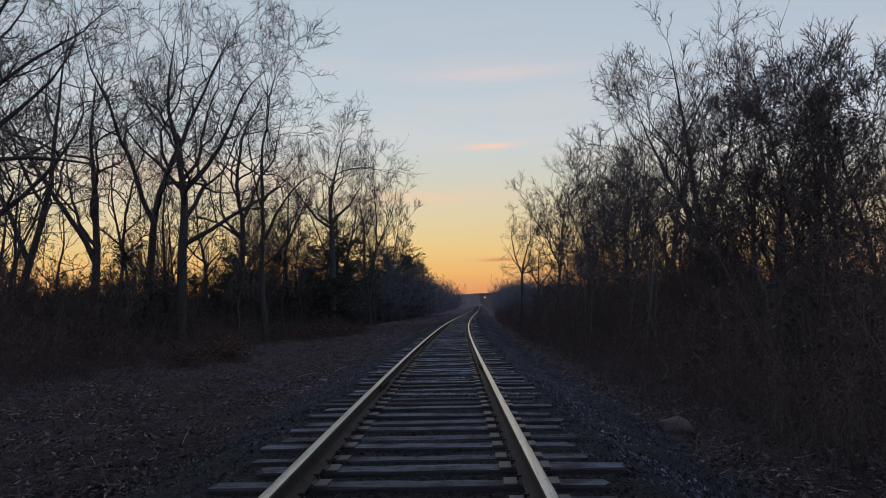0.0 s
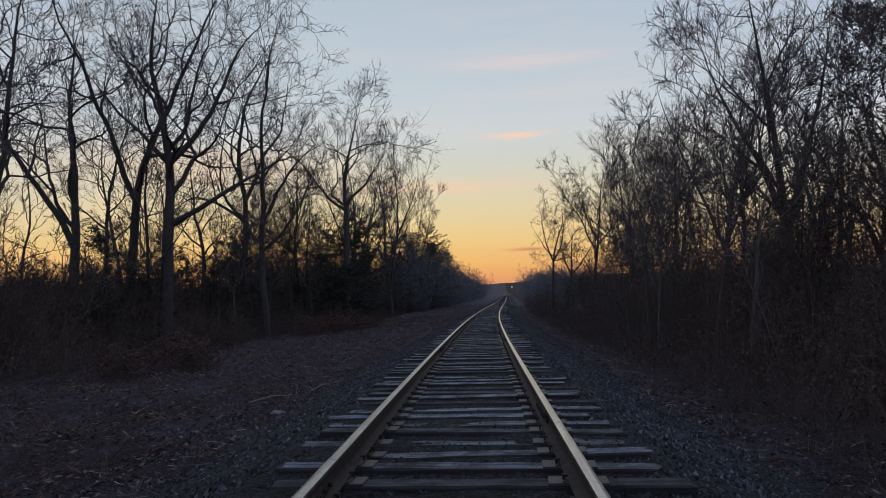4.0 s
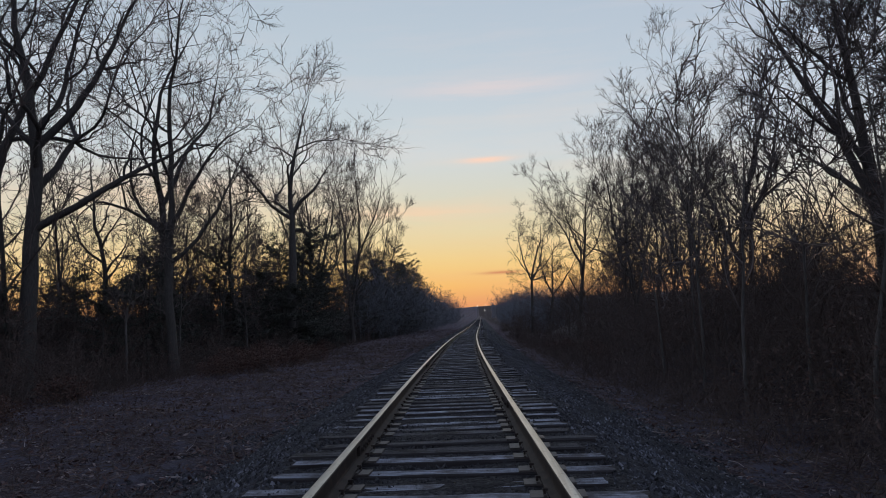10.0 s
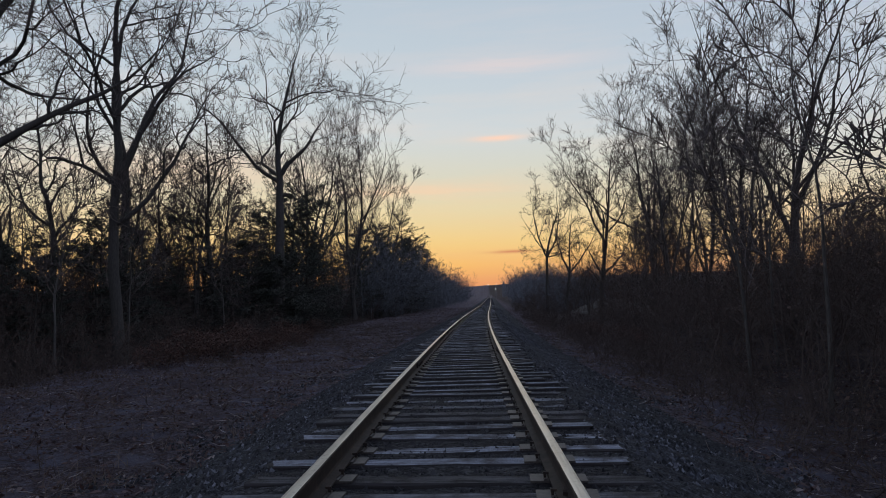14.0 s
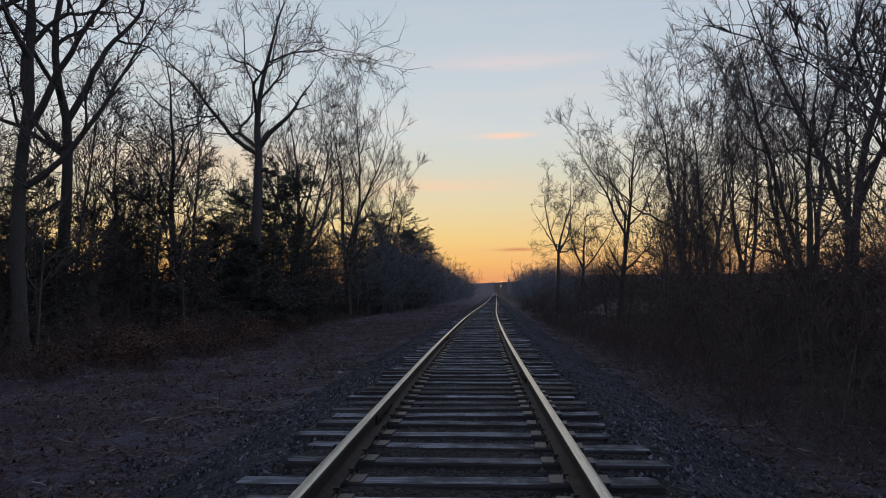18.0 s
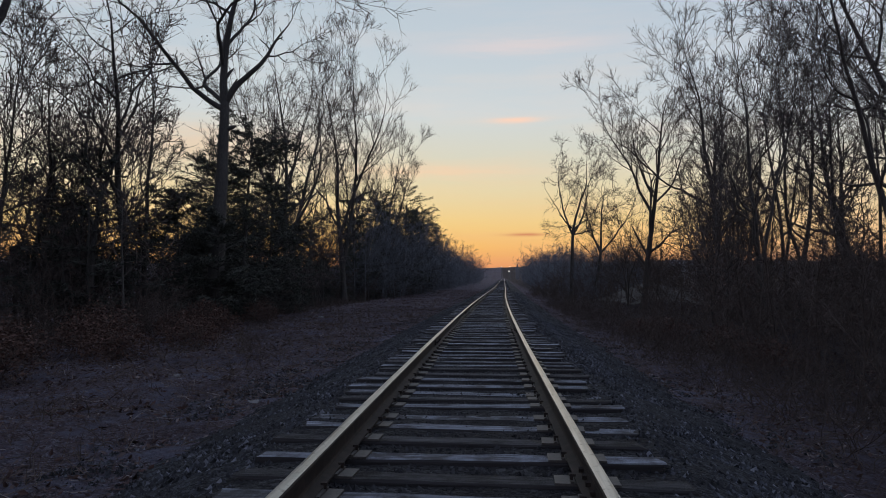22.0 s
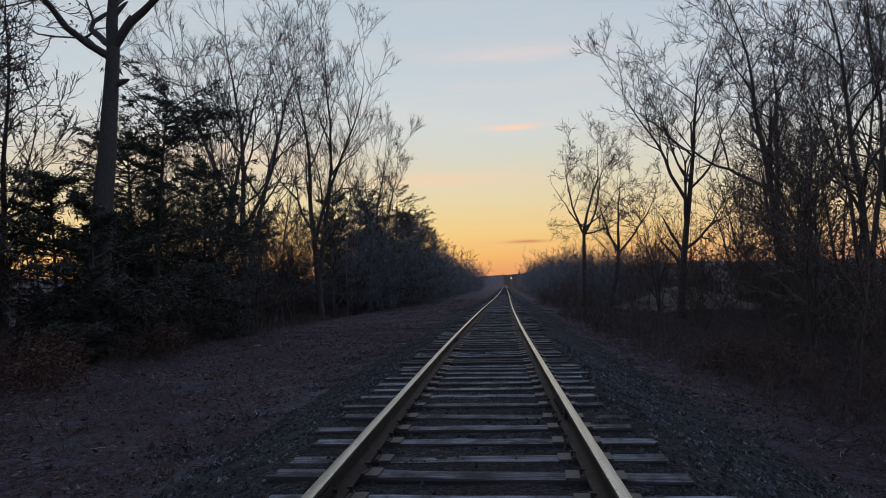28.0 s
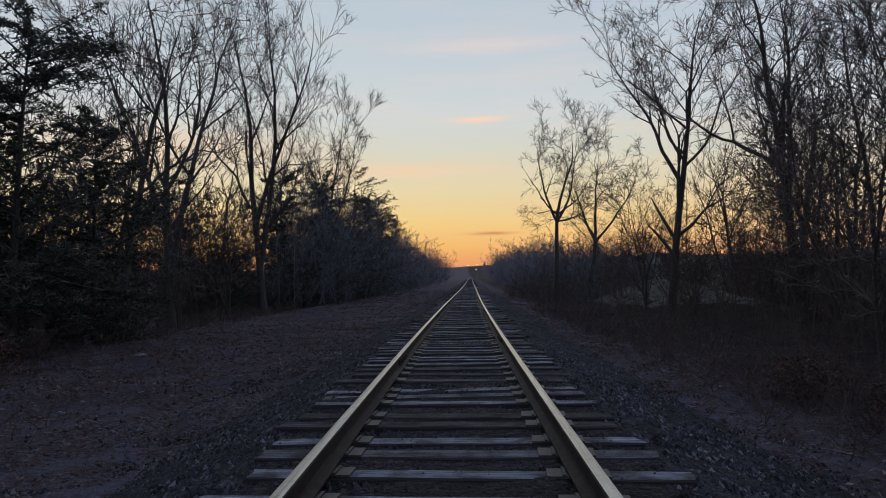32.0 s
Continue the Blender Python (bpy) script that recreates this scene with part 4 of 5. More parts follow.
# lighter trees that fill the woods behind
rng = np.random.default_rng(77)
fill = []
for i in range(40):
    fill.append((-rng.uniform(15.5, 36), 28 + i * 2.5 + rng.uniform(-1.2, 1.2), "L"))
for i in range(12):
    fill.append((rng.uniform(15.5, 30), 30 + i * 7 + rng.uniform(-1.2, 1.2), "R"))
for i, (x, y, s) in enumerate(fill):
    tall = rng.uniform(10, 16)
    bare_tree("slender bare tree in the woods behind the thicket", x, y, tall, tall * 0.009, "pole" if i % 3 else "maple", 200 + i, leaves=260 if s == "L" and i % 2 else 0, detail=0.8 if i % 3 else 0.6, thick=1.2, whole=True,
              stems=((0, rng.uniform(0, 360), rng.uniform(78, 89), 1), (rng.uniform(0.05, 0.4), rng.uniform(0, 360), rng.uniform(68, 80), 0.75)) if i % 2 else ((0, rng.uniform(0, 360), rng.uniform(80, 89), 1),), bark=BARK if s == "L" else BARK_RED)

# low-branched saplings that close the gaps
rng = np.random.default_rng(78)
SAPLINGS = [bare_tree("young bare tree with low twiggy branches in the thicket", (-1 if k < 6 else 1) * (16 + k), 60 + k, 7.0, 0.06, "sapling", 400 + k, detail=0.5, thick=1.15, whole=True, leaves=160 if k % 2 else 0, name="sapling", bark=BARK if k < 6 else BARK_RED,
                      stems=((0, 30 * k, 84, 1), (0.04, 30 * k + 150, 76, 0.85), (0.05, 30 * k + 260, 78, 0.8))) for k in range(10)]
for i in range(76):
    side = -1 if i < 52 else 1
    y = (32 + (i % 52) * 1.55 if side < 0 else 22 + (i - 52) * 3.3) + rng.uniform(-1, 1)
    x = float(xc(y)) + side * (rng.uniform(12.5, 27) if side < 0 else rng.uniform(9.5, 22))
    k = rng.uniform(0.75, 1.35) * ((0.76 if side < 0 else 0.62) if y < 56 else 1.0)
    if (side < 0 and y < 56 and i % 4 == 1) or (side > 0 and y > 56 and i % 3 == 1):
        continue
    copy_thing(SAPLINGS[int(rng.integers(0, 6)) if side < 0 else int(rng.integers(6, 10))], pose(x, y, float(ground_z(x, y)) - 0.05, 0, 0, rng.uniform(0, 360)) @ Matrix.Scale(k, 4))

for i in range(9):
    y = 50 + i * 4.0 + rng.uniform(-0.7, 0.7)
    x = rng.uniform(0.28, 0.36) * (y - 3)
    k = rng.uniform(0.75, 1.05)
    copy_thing(SAPLINGS[int(rng.integers(6, 10))], pose(x, y, float(ground_z(x, y)) - 0.05, 0, 0, rng.uniform(0, 360)) @ Matrix.Scale(k, 4))

# evergreens low among the left trees
DARKPINE = "dark green conifer with drooping branches among bare trees"
for i, (x, y, h, sp) in enumerate([(-11.4, 60.6, 4.2, 2.0), (-14.3, 63.4, 6.0, 2.6), (-12.6, 66.4, 9.3, 3.3), (-14.4, 68.4, 8.8, 3.3), (-12.6, 70.6, 7.4, 3.0), (-16.2, 71.0, 5.0, 2.6), (-13.6, 98, 8.5, 2.6), (-12.8, 105, 9.0, 2.6),
                                   (-11.8, 118, 13.0, 4.0), (-11.4, 127, 12.5, 4.0), (-11.4, 137, 12.0, 4.0), (-13, 147, 12.5, 4.2), (-11.5, 158, 11.5, 4.0), (-14.5, 113, 8.5, 3.0), (-13.5, 123, 9.0, 3.0)]):
    evergreen(DARKPINE, x, y, h, sp, 300 + i, first=0.06, dense=1.55 if 1 < i < 5 else 1.15 if i < 6 else 1.0, top=0.62 if 1 < i < 5 else 0.5)
PINES = [evergreen("ragged young conifer in the undergrowth behind the clearing", x, y, 7.0, 2.7, 340 + i, first=0.04, dense=0.66, whole=True) for i, (x, y) in enumerate([(-16.5, 50.5), (-21, 62), (-19, 80), (-24, 56), (-15.5, 58.5), (-17, 90)])]
rng = np.random.default_rng(79)
for i in range(84):
    y = (38 + i * 1.5 if i < 46 else 45 + (i - 46) * 0.75 if i < 76 else 100 + (i - 76) * 5.0) + rng.uniform(-1, 1)
    if 60 <= i < 70 or (i < 76 and i % 3 == 1):
        continue
    x = float(xc(y)) - np.interp(y, [40, 110], [15.2, 11.2]) - abs(rng.normal(0, 1.0 if i >= 76 else 4.5))
    k = rng.uniform(0.45, 0.85) if i < 46 else rng.uniform(0.5, 0.8) if i < 76 else rng.uniform(1.35, 1.6)
    if 72 < y < 90:
        continue
    copy_thing(PINES[int(rng.integers(0, 6))], pose(x, y, float(ground_z(x, y)) - 0.05, 0, 0, rng.uniform(0, 360)) @ Matrix.Scale(k, 4))

# the thicket on both sides
rng = np.random.default_rng(5)
for side, rows in ((-1, ((12.9, 0.45, 2.2), (15.2, 0.95, 2.0), (17.6, 1.4, 2.1), (20.5, 1.8, 2.3))), (1, ((5.6, 0.42, 2.1), (7.2, 0.85, 2.0), (9.6, 1.3, 2.1), (13.0, 1.85, 2.2)))):
    for off, size, step in rows:
        y = 8.0 + rng.uniform(0, 1)
        while y < 132:
            near = np.interp(y, [0, 60, 120], [1, 0.95, 0.8])
            x = float(xc(y)) + side * (off * near + rng.uniform(-0.7, 0.7))
            low = 0.5 if side > 0 and off < 11 and 58 < y < 100 else 0.3 if side < 0 and 72 < y < 92 else 1.0
            if y < 60 and off > 12.95:
                low = 0.68 if side > 0 else 0.86 if off > 17 else 0.92
            shrub(x, y, size * low * rng.uniform(0.75, 1.2), rng.uniform(0, 6.28), int(rng.integers(0, 8)), "tangled leafless brown shrub with a few dead leaves")
            y += step * rng.uniform(0.75, 1.3) * (1 + y / 60) * (0.8 if side < 0 and y < 60 and off > 15 else 1) * (1.8 if side < 0 and off > 17 and 55 < y < 112 else 1)

for x, y, size in [(13, 56, 1.3), (15.5, 59, 1.4), (18, 62, 1.5), (13.2, 63.0, 1.3), (17, 67, 1.5), (20.5, 66, 1.6), (12.8, 69, 1.3), (15.5, 73, 1.3), (19, 73, 1.4), (10.2, 40, 1.5), (11.8, 43, 1.5), (13.2, 46.5, 1.6), (12.6, 50.5, 1.5), (15.2, 52.5, 1.6), (16.4, 47, 1.7), (11.0, 28.5, 1.5), (12.5, 31, 1.6), (14.6, 33, 2.3), (10.6, 32.5, 1.4), (13.4, 28.5, 1.9), (15.8, 35.5, 2.4), (17.5, 32.5, 2.5), (11.8, 35.0, 1.5), (13.4, 50.5, 1.8), (15.6, 54, 1.9), (11.0, 19, 1.5), (13.5, 22, 1.9), (16.5, 25, 2.2), (12.5, 27, 1.5), (19.5, 29, 2.3), (15.0, 32, 2.1), (11.5, 33, 1.4), (18.0, 36, 2.2), (22.5, 34, 2.4), (14.0, 41, 1.7), (20.5, 44, 1.9), (16.5, 49, 1.6),
                   (-21, 36, 1.5), (-25, 40, 1.7), (-19, 39, 1.4), (-22, 46, 1.6), (-27, 52, 1.8), (-18, 50, 1.5), (-21, 57, 1.7), (-26, 62, 2.3), (-19, 66, 2.0), (-24, 70, 2.1), (-23, 97, 2.2)]:
    shrub(x, y, size, rng.uniform(0, 6.28), int(rng.integers(0, 4)) * 2 + 1, "tall tangle of brown shrubs hung with dead vine leaves")

rng = np.random.default_rng(31)
for i in range(38):
    y = 11 + i * 1.65 + rng.uniform(-0.8, 0.8)
    x = float(xc(y)) - rng.uniform(10.0, 12.8)
    shrub(x, y, rng.uniform(0.3, 0.62), rng.uniform(0, 6.28), int(rng.integers(0, 4)) * 2 + 1, "low red-brown dead bush at the edge of the clearing")
for x, y, k in [(-8.1, 24.7, 0.3), (-9.0, 22.8, 0.34), (-5.8, 48.1, 0.2), (-5.3, 47.3, 0.18), (-8.4, 56.6, 0.3)]:
    shrub(x, y, k, x, 3, "small dead weed bush standing in the leaf litter")
for i in range(14):
    y = 9 + i * 4.3 + rng.uniform(-1.5, 1.5)
    x = float(xc(y)) + rng.uniform(4.4, 6.4)
    shrub(x, y, rng.uniform(0.18, 0.36), rng.uniform(0, 6.28), int(rng.integers(0, 4)) * 2 + 1, "low red-brown dead bush at the edge of the ballast")

rng = np.random.default_rng(33)
for x, y, k in [(-8.3, 25.0, 1.0), (-9.1, 23.0, 0.8), (-9.8, 26.2, 0.7), (-10.2, 30.0, 0.7), (-11.0, 34.0, 0.8), (-9.8, 42.0, 0.8), (-9.0, 44.5, 0.9), (-10.4, 45.6, 1.0), (-8.4, 47.6, 0.8), (-9.8, 49.0, 0.9), (-8.0, 50.6, 0.75),
                (-9.2, 52.6, 0.9), (-10.7, 51.0, 1.0), (-11.0, 47.8, 1.0), (-9.1, 55.0, 0.8), (-10.5, 57.2, 0.9), (-9.9, 61.2, 0.8), (4.7, 59.2, 0.6), (5.3, 57.0, 0.75), (5.7, 61.0, 0.7), (6.2, 54.0, 0.8), (5.9, 50.0, 0.7), (5.6, 15.2, 0.6), (6.1, 17.6, 0.7)]:
    russet_bush(x, y, k * rng.uniform(0.9, 1.1), rng.uniform(0, 6.28), int(rng.integers(0, 4)))

# thick scrub far along the line, joined
def far_scrub(name, label, spots, seed, height, per, mat=None):
    rng = np.random.default_rng(seed)
    bits, tips = [], []
    for x, y, s in spots:
        z = float(ground_z(x, y)) - 0.1
        n = per
        az, el = rng.uniform(0, 6.28, n), np.radians(rng.uniform(64, 88, n))
        start = np.stack([x + rng.normal(0, 0.9 * s, n), y + rng.normal(0, 0.9 * s, n), np.full(n, z)], 1)
        way = np.stack([np.cos(az) * np.cos(el), np.sin(az) * np.cos(el), np.sin(el)], 1)
        P = grow_line(rng, start, way, height * s * rng.uniform(0.68, 0.9, n), 5, 0.12, 0.01)
        R = np.linspace(0.028, 0.012, 5)[None] * np.ones((n, 1)) * s
        B, BR = sprout(rng, P, R, 9, 0.06, 1.0, 48, 12, 0.36, 3, 0.16, 0.02, 0.6, 0.010, short=0.6)
        W, WR = sprout(rng, B, BR, 11, 0.05, 0.9, 52, 16, 0.55, 2, 0.16, 0.0, 0.7, 0.0085)
        bits += [tubes(P, R, 3), tubes(B, BR, 3)]
        tips.append((W, WR))
    ends = spikes(np.concatenate([a for a, b in tips]), np.concatenate([b for a, b in tips]) * 1.5)
    return tagged(new(name, twiggy(name, bits, ends, [mat or HAZED_WOODS])), label, "woods", kind="stuff")


rng = np.random.default_rng(9)
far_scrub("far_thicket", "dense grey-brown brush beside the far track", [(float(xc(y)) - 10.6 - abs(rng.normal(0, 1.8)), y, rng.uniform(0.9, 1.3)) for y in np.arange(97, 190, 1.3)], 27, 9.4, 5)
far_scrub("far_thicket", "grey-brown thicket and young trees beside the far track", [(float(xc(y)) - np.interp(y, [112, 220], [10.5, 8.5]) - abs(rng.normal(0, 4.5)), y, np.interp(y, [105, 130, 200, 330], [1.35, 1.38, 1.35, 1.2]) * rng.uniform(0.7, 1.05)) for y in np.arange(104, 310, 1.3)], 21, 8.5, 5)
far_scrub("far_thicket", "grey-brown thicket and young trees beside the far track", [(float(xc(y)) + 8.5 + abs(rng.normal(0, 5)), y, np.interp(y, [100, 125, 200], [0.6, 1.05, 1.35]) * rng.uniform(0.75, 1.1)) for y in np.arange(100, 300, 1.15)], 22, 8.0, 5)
far_scrub("undergrowth", "dark brown undergrowth beneath the bare maples", [(float(xc(y)) + rng.uniform(14, 25), y, rng.uniform(0.7, 1.15)) for y in np.arange(58, 114, 0.8)], 28, 4.2, 6, STEM)
far_scrub("undergrowth", "dark brown undergrowth in the woods behind the clearing", [(float(xc(y)) - rng.uniform(15.5, 30), y, rng.uniform(0.75, 1.15)) for y in [*np.arange(52, 59, 0.7), *np.arange(93, 114, 0.8)]], 29, 3.4, 5, STEM)
far_scrub("undergrowth", "tall dark thicket of brushwood beneath the oaks", [(float(xc(y)) - rng.uniform(18, 29), y, rng.uniform(0.9, 1.05)) for y in np.arange(27, 55, 0.36)], 30, 5.6, 8, STEM)
# added out of view, to cut the sky light over the first stretch
far_scrub("woods_behind", "unseen bare woods added behind the start to block sky light", [(side * rng.uniform(9, 22), y, rng.uniform(1.6, 2.6)) for side in (-1, 1) for y in np.arange(-45, 8, 3.0)], 26, 5.5, 4)
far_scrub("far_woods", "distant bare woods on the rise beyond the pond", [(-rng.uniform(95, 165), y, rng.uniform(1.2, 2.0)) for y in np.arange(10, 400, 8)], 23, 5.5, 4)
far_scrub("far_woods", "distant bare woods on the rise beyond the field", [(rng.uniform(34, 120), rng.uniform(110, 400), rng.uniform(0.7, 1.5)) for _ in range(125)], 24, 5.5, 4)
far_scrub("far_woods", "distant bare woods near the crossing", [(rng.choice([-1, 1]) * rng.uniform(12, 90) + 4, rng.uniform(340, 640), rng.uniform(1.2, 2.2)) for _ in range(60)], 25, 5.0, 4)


# ---- far end of the line: crossing lamps, signal and a tower ----
def box(bm, sx, sy, sz, x=0, y=0, z=0):
    r = bmesh.ops.create_cube(bm, size=1.0, matrix=Matrix.Translation((x, y, z)) @ Matrix.Diagonal((sx, sy, sz, 1)))
    return r["verts"]


def rod(bm, r1, r2, a, b, sides=10):
    a, b = Vector(a), Vector(b)
    m = Matrix.Translation((a + b) / 2) @ (b - a).to_track_quat("Z", "Y").to_matrix().to_4x4()
    bmesh.ops.create_cone(bm, cap_ends=True, segments=sides, radius1=r1, radius2=r2, depth=(b - a).length, matrix=m)


def part(name, bm, mat, parent, label=""):
    me = bpy.data.meshes.new(name)
    bm.to_mesh(me)
    bm.free()
    me.materials.append(mat)
    ob = new(name, me)
    ob.parent = parent
    if label:
        ob["label"] = label
    return ob


def street_lamp(x, y, height, glow, label):
    z = float(ground_z(x, y))
    lamp = new("street_lamp")
    lamp.location = (x, y, z - 0.05)
    bm = bmesh.new()
    rod(bm, 0.16, 0.09, (0, 0, 0), (0, 0, height))
    part("pole", bm, PAINT, lamp)
    bm = bmesh.new()
    rod(bm, 0.06, 0.05, (0, 0, height - 0.1), (0, -1.6, height + 0.3))
    part("arm", bm, PAINT, lamp)
    bm = bmesh.new()
    box(bm, 0.4, 0.9, 0.22, 0, -1.9, height + 0.32)
    head = part("lamp_head", bm, PAINT, lamp)
    bm = bmesh.new()
    bmesh.ops.create_uvsphere(bm, u_segments=12, v_segments=8, radius=0.26, matrix=Matrix.Translation((0, -2.0, height + 0.1)))
    part("bulb", bm, glow, head, "glowing globe")
    return tagged(lamp, label, "street lamp", "lamps at the far crossing")


street_lamp(1.6, 560, 9.0, LAMP_WHITE, "tall grey street lamp shining at the far crossing")
street_lamp(8.6, 600, 10.5, LAMP_WHITE, "tall grey street lamp shining at the far crossing")
street_lamp(18.4, 560, 9.5, LAMP_WHITE, "tall grey street lamp shining at the far crossing")


def signal(x, y):
    s = new("railway_signal")
    s.location = (x, y, float(ground_z(x, y)) - 0.05)
    bm = bmesh.new()
    rod(bm, 0.11, 0.09, (0, 0, 0), (0, 0, 5.6))
    part("mast", bm, PAINT, s)
    bm = bmesh.new()
    box(bm, 0.55, 0.18, 1.1, 0, -0.12, 5.2)
    head = part("signal_head", bm, PAINT, s)
    bm = bmesh.new()
    rod(bm, 0.3, 0.3, (0, -0.2, 5.35), (0, -0.3, 5.35), 14)
    part("lens", bm, LAMP_WHITE, head, "lit white lens")
    return tagged(s, "grey steel railway signal with a lit lens beside the track", "signal")


signal(5.4, 430)


def tower(x, y):
    t = new("tower")
    z = float(ground_z(x, y))
    t.location = (x, y, z - 0.1)
    bm = bmesh.new()
    box(bm, 3.0, 3.0, 9, 0, 0, 4.5)
    part("body", bm, ROOF, t)
    bm = bmesh.new()
    bmesh.ops.create_cone(bm, cap_ends=True, segments=4, radius1=2.1, radius2=0.15, depth=4.5, matrix=Matrix.Translation((0, 0, 11.2)) @ Matrix.Rotation(math.pi / 4, 4, "Z"))
    part("spire", bm, ROOF, t)
    return tagged(t, "far church tower standing dark above the trees", "tower")


tower(15.5, 640)


def house(x, y, turn):
    h = new("house")
    h.location, h.rotation_euler = (x, y, float(ground_z(x, y)) - 0.1), (0, 0, turn)
    bm = bmesh.new()
    box(bm, 11, 7, 3.2, 0, 0, 1.6)
    part("wall", bm, WALL, h)
    bm = bmesh.new()
    v = [bm.verts.new(c) for c in ((-5.9, -4, 3.15), (5.9, -4, 3.15), (5.9, 4, 3.15), (-5.9, 4, 3.15), (-5.9, 0, 5.6), (5.9, 0, 5.6))]
    for f in ((0, 1, 5, 4), (2, 3, 4, 5), (0, 4, 3), (1, 2, 5), (0, 3, 2, 1)):
        bm.faces.new([v[i] for i in f])
    part("roof", bm, ROOF, h)
    return tagged(h, "low pale house with a shallow grey roof across the field", "house")


house(50, 226, 0.15)

# ---- loose things beside the track ----
def stick(label, x, y, length, az, radius, seed, mat, side=3):
    rng = np.random.default_rng(seed)
    a = math.radians(az)
    P = grow_line(rng, np.array([[0.0, 0, radius]]), np.array([[math.sin(a), math.cos(a), 0.0]]), np.array([length]), 12, 0.09, 0.0)
    P[..., 2] = ground_z(P[..., 0] + x, P[..., 1] + y) - ground_z(x, y) + radius + 0.03 * np.sin(np.arange(12) * 0.9)[None]
    R = np.linspace(radius, radius * 0.35, 12)[None]
    B, BR = sprout(rng, P, R, side, 0.3, 0.95, 40, 10, 0.3, 6, 0.1, 0.0, 0.6, 0.006)
    ob = new("fallen_branch")
    ob.location = (x, y, float(ground_z(x, y)))
    under(new("stick", mesh_of("stick", *tubes(P, R, 7), [mat], smooth=True)), ob)
    for i in range(len(B)):
        under(new("twig", mesh_of("twig", *tubes(B[i:i + 1], BR[i:i + 1], 4), [mat])), ob)
    return tagged(ob, label, "branch", "fallen branches beside the track")


def rock(label, x, y, size, seed, mat, flat=0.6):
    bm = bmesh.new()
    bmesh.ops.create_icosphere(bm, subdivisions=3, radius=1.0)
    for v in bm.verts:
        k = 1 + 0.35 * noise.noise(v.co * 1.3 + Vector((seed, 0, 0))) + 0.08 * noise.noise(v.co * 5)
        v.co = Vector((v.co.x * k * size, v.co.y * k * size * 0.8, v.co.z * k * size * flat))
    me = bpy.data.meshes.new("rock")
    bm.to_mesh(me)
    bm.free()
    me.materials.append(mat)
    for p in me.polygons:
        p.use_smooth = True
    ob = new("rock", me)
    ob.location = (x, y, float(ground_z(x, y)) + size * flat * 0.35)
    return tagged(ob, label, "rock")


GREYSTONE = material("weathered_stone", lambda n, b: (n.mix(n.noise(place(n), 25.0), (0.10, 0.10, 0.105, 1), (0.26, 0.255, 0.26, 1)), n.noise(place(n), 40.0), 0.5, 0.01), 0.85)
PALEWOOD = material("bleached_wood", lambda n, b: (n.mix(n.noise(stretched(n, place(n), 1, 1, 1), 14.0), (0.08, 0.066, 0.06, 1), (0.24, 0.21, 0.19, 1)), n.noise(place(n), 40.0), 0.4, 0.01), 0.85)
stick("long thin bleached branch lying in the leaf litter", -3.85, 17.7, 2.7, 34, 0.019, 1, PALEWOOD)
stick("pale broken stick on the gravel edge", 3.05, 20.3, 1.9, 172, 0.014, 2, PALEWOOD, 2)
stick("thin pale stick on the brown ground", -3.65, 45.1, 0.85, 12, 0.014, 3, PALEWOOD, 1)
stick("tangle of thin fallen branches on the ground", -4.5, 37.3, 1.5, 80, 0.012, 4, PALEWOOD, 5)
stick("tangle of thin fallen branches on the ground", -4.1, 37.0, 1.0, 30, 0.010, 14, PALEWOOD, 4)
stick("dark fallen stick on the brown ground", -5.8, 41.5, 0.7, 85, 0.014, 5, STEM, 1)
stick("dark fallen stick on the brown ground", -3.6, 39.6, 0.5, 85, 0.012, 6, STEM, 1)
stick("long fallen branch lying before the trees", -12.6, 40.5, 5.0, 340, 0.035, 8, PALEWOOD)
stick("thin curled stick beside the ballast", 2.95, 48.2, 0.5, 60, 0.010, 7, PALEWOOD, 1)
stick("thin pale stick at the edge of the scrub", 3.9, 55.0, 0.7, 140, 0.010, 9, PALEWOOD, 1)
stick("thin curved fallen stick in the leaf litter", -4.75, 36.1, 1.1, 30, 0.012, 21, PALEWOOD, 2)
BOULDER = material("brown_boulder", lambda n, b: (n.mix(n.noise(place(n), 12.0, 6.0, 0.7), (0.045, 0.037, 0.034, 1), (0.13, 0.108, 0.098, 1)), n.noise(place(n), 30.0, 5.0), 0.7, 0.02), 0.9)
rock("rounded brown boulder at the edge of the scrub", 3.6, 10.7, 0.24, 3, BOULDER)
rock("flat grey stone in the leaf litter", -2.92, 16.35, 0.10, 5, GREYSTONE, 0.35)
rock("small pale stone in the leaf litter", -5.6, 44.5, 0.06, 8, PALE, 0.6)
rock("pale stone at the edge of the brush", -8.2, 64.4, 0.13, 10, GREYSTONE, 0.4)
rock("grey stone on the gravel slope", 3.3, 53.0, 0.05, 9, STONE, 0.6)


def rag(label, x, y, size, seed):
    """A crumpled sheet of pale litter."""
    rng = np.random.default_rng(seed)
    g = np.linspace(-1, 1, 9)
    X, Y = np.meshgrid(g, g)
    Z = 0.22 * np.sin(3 * X + seed) * np.cos(2.4 * Y) + rng.normal(0, 0.08, X.shape) + 0.22
    i = np.arange(81).reshape(9, 9)
    q = np.stack([i[:-1, :-1], i[:-1, 1:], i[1:, 1:], i[1:, :-1]], -1)
    ob = new("litter_sheet", mesh_of("litter_sheet", np.stack([X * size, Y * size * 0.6, Z * size * 0.5], -1), q, [PALE], smooth=True))
    ob.modifiers.new("thickness", "SOLIDIFY").thickness = 0.004
    ob.location, ob.rotation_euler = (x, y, float(ground_z(x, y)) + 0.01), (0, 0, seed)
    return tagged(ob, label, "litter")


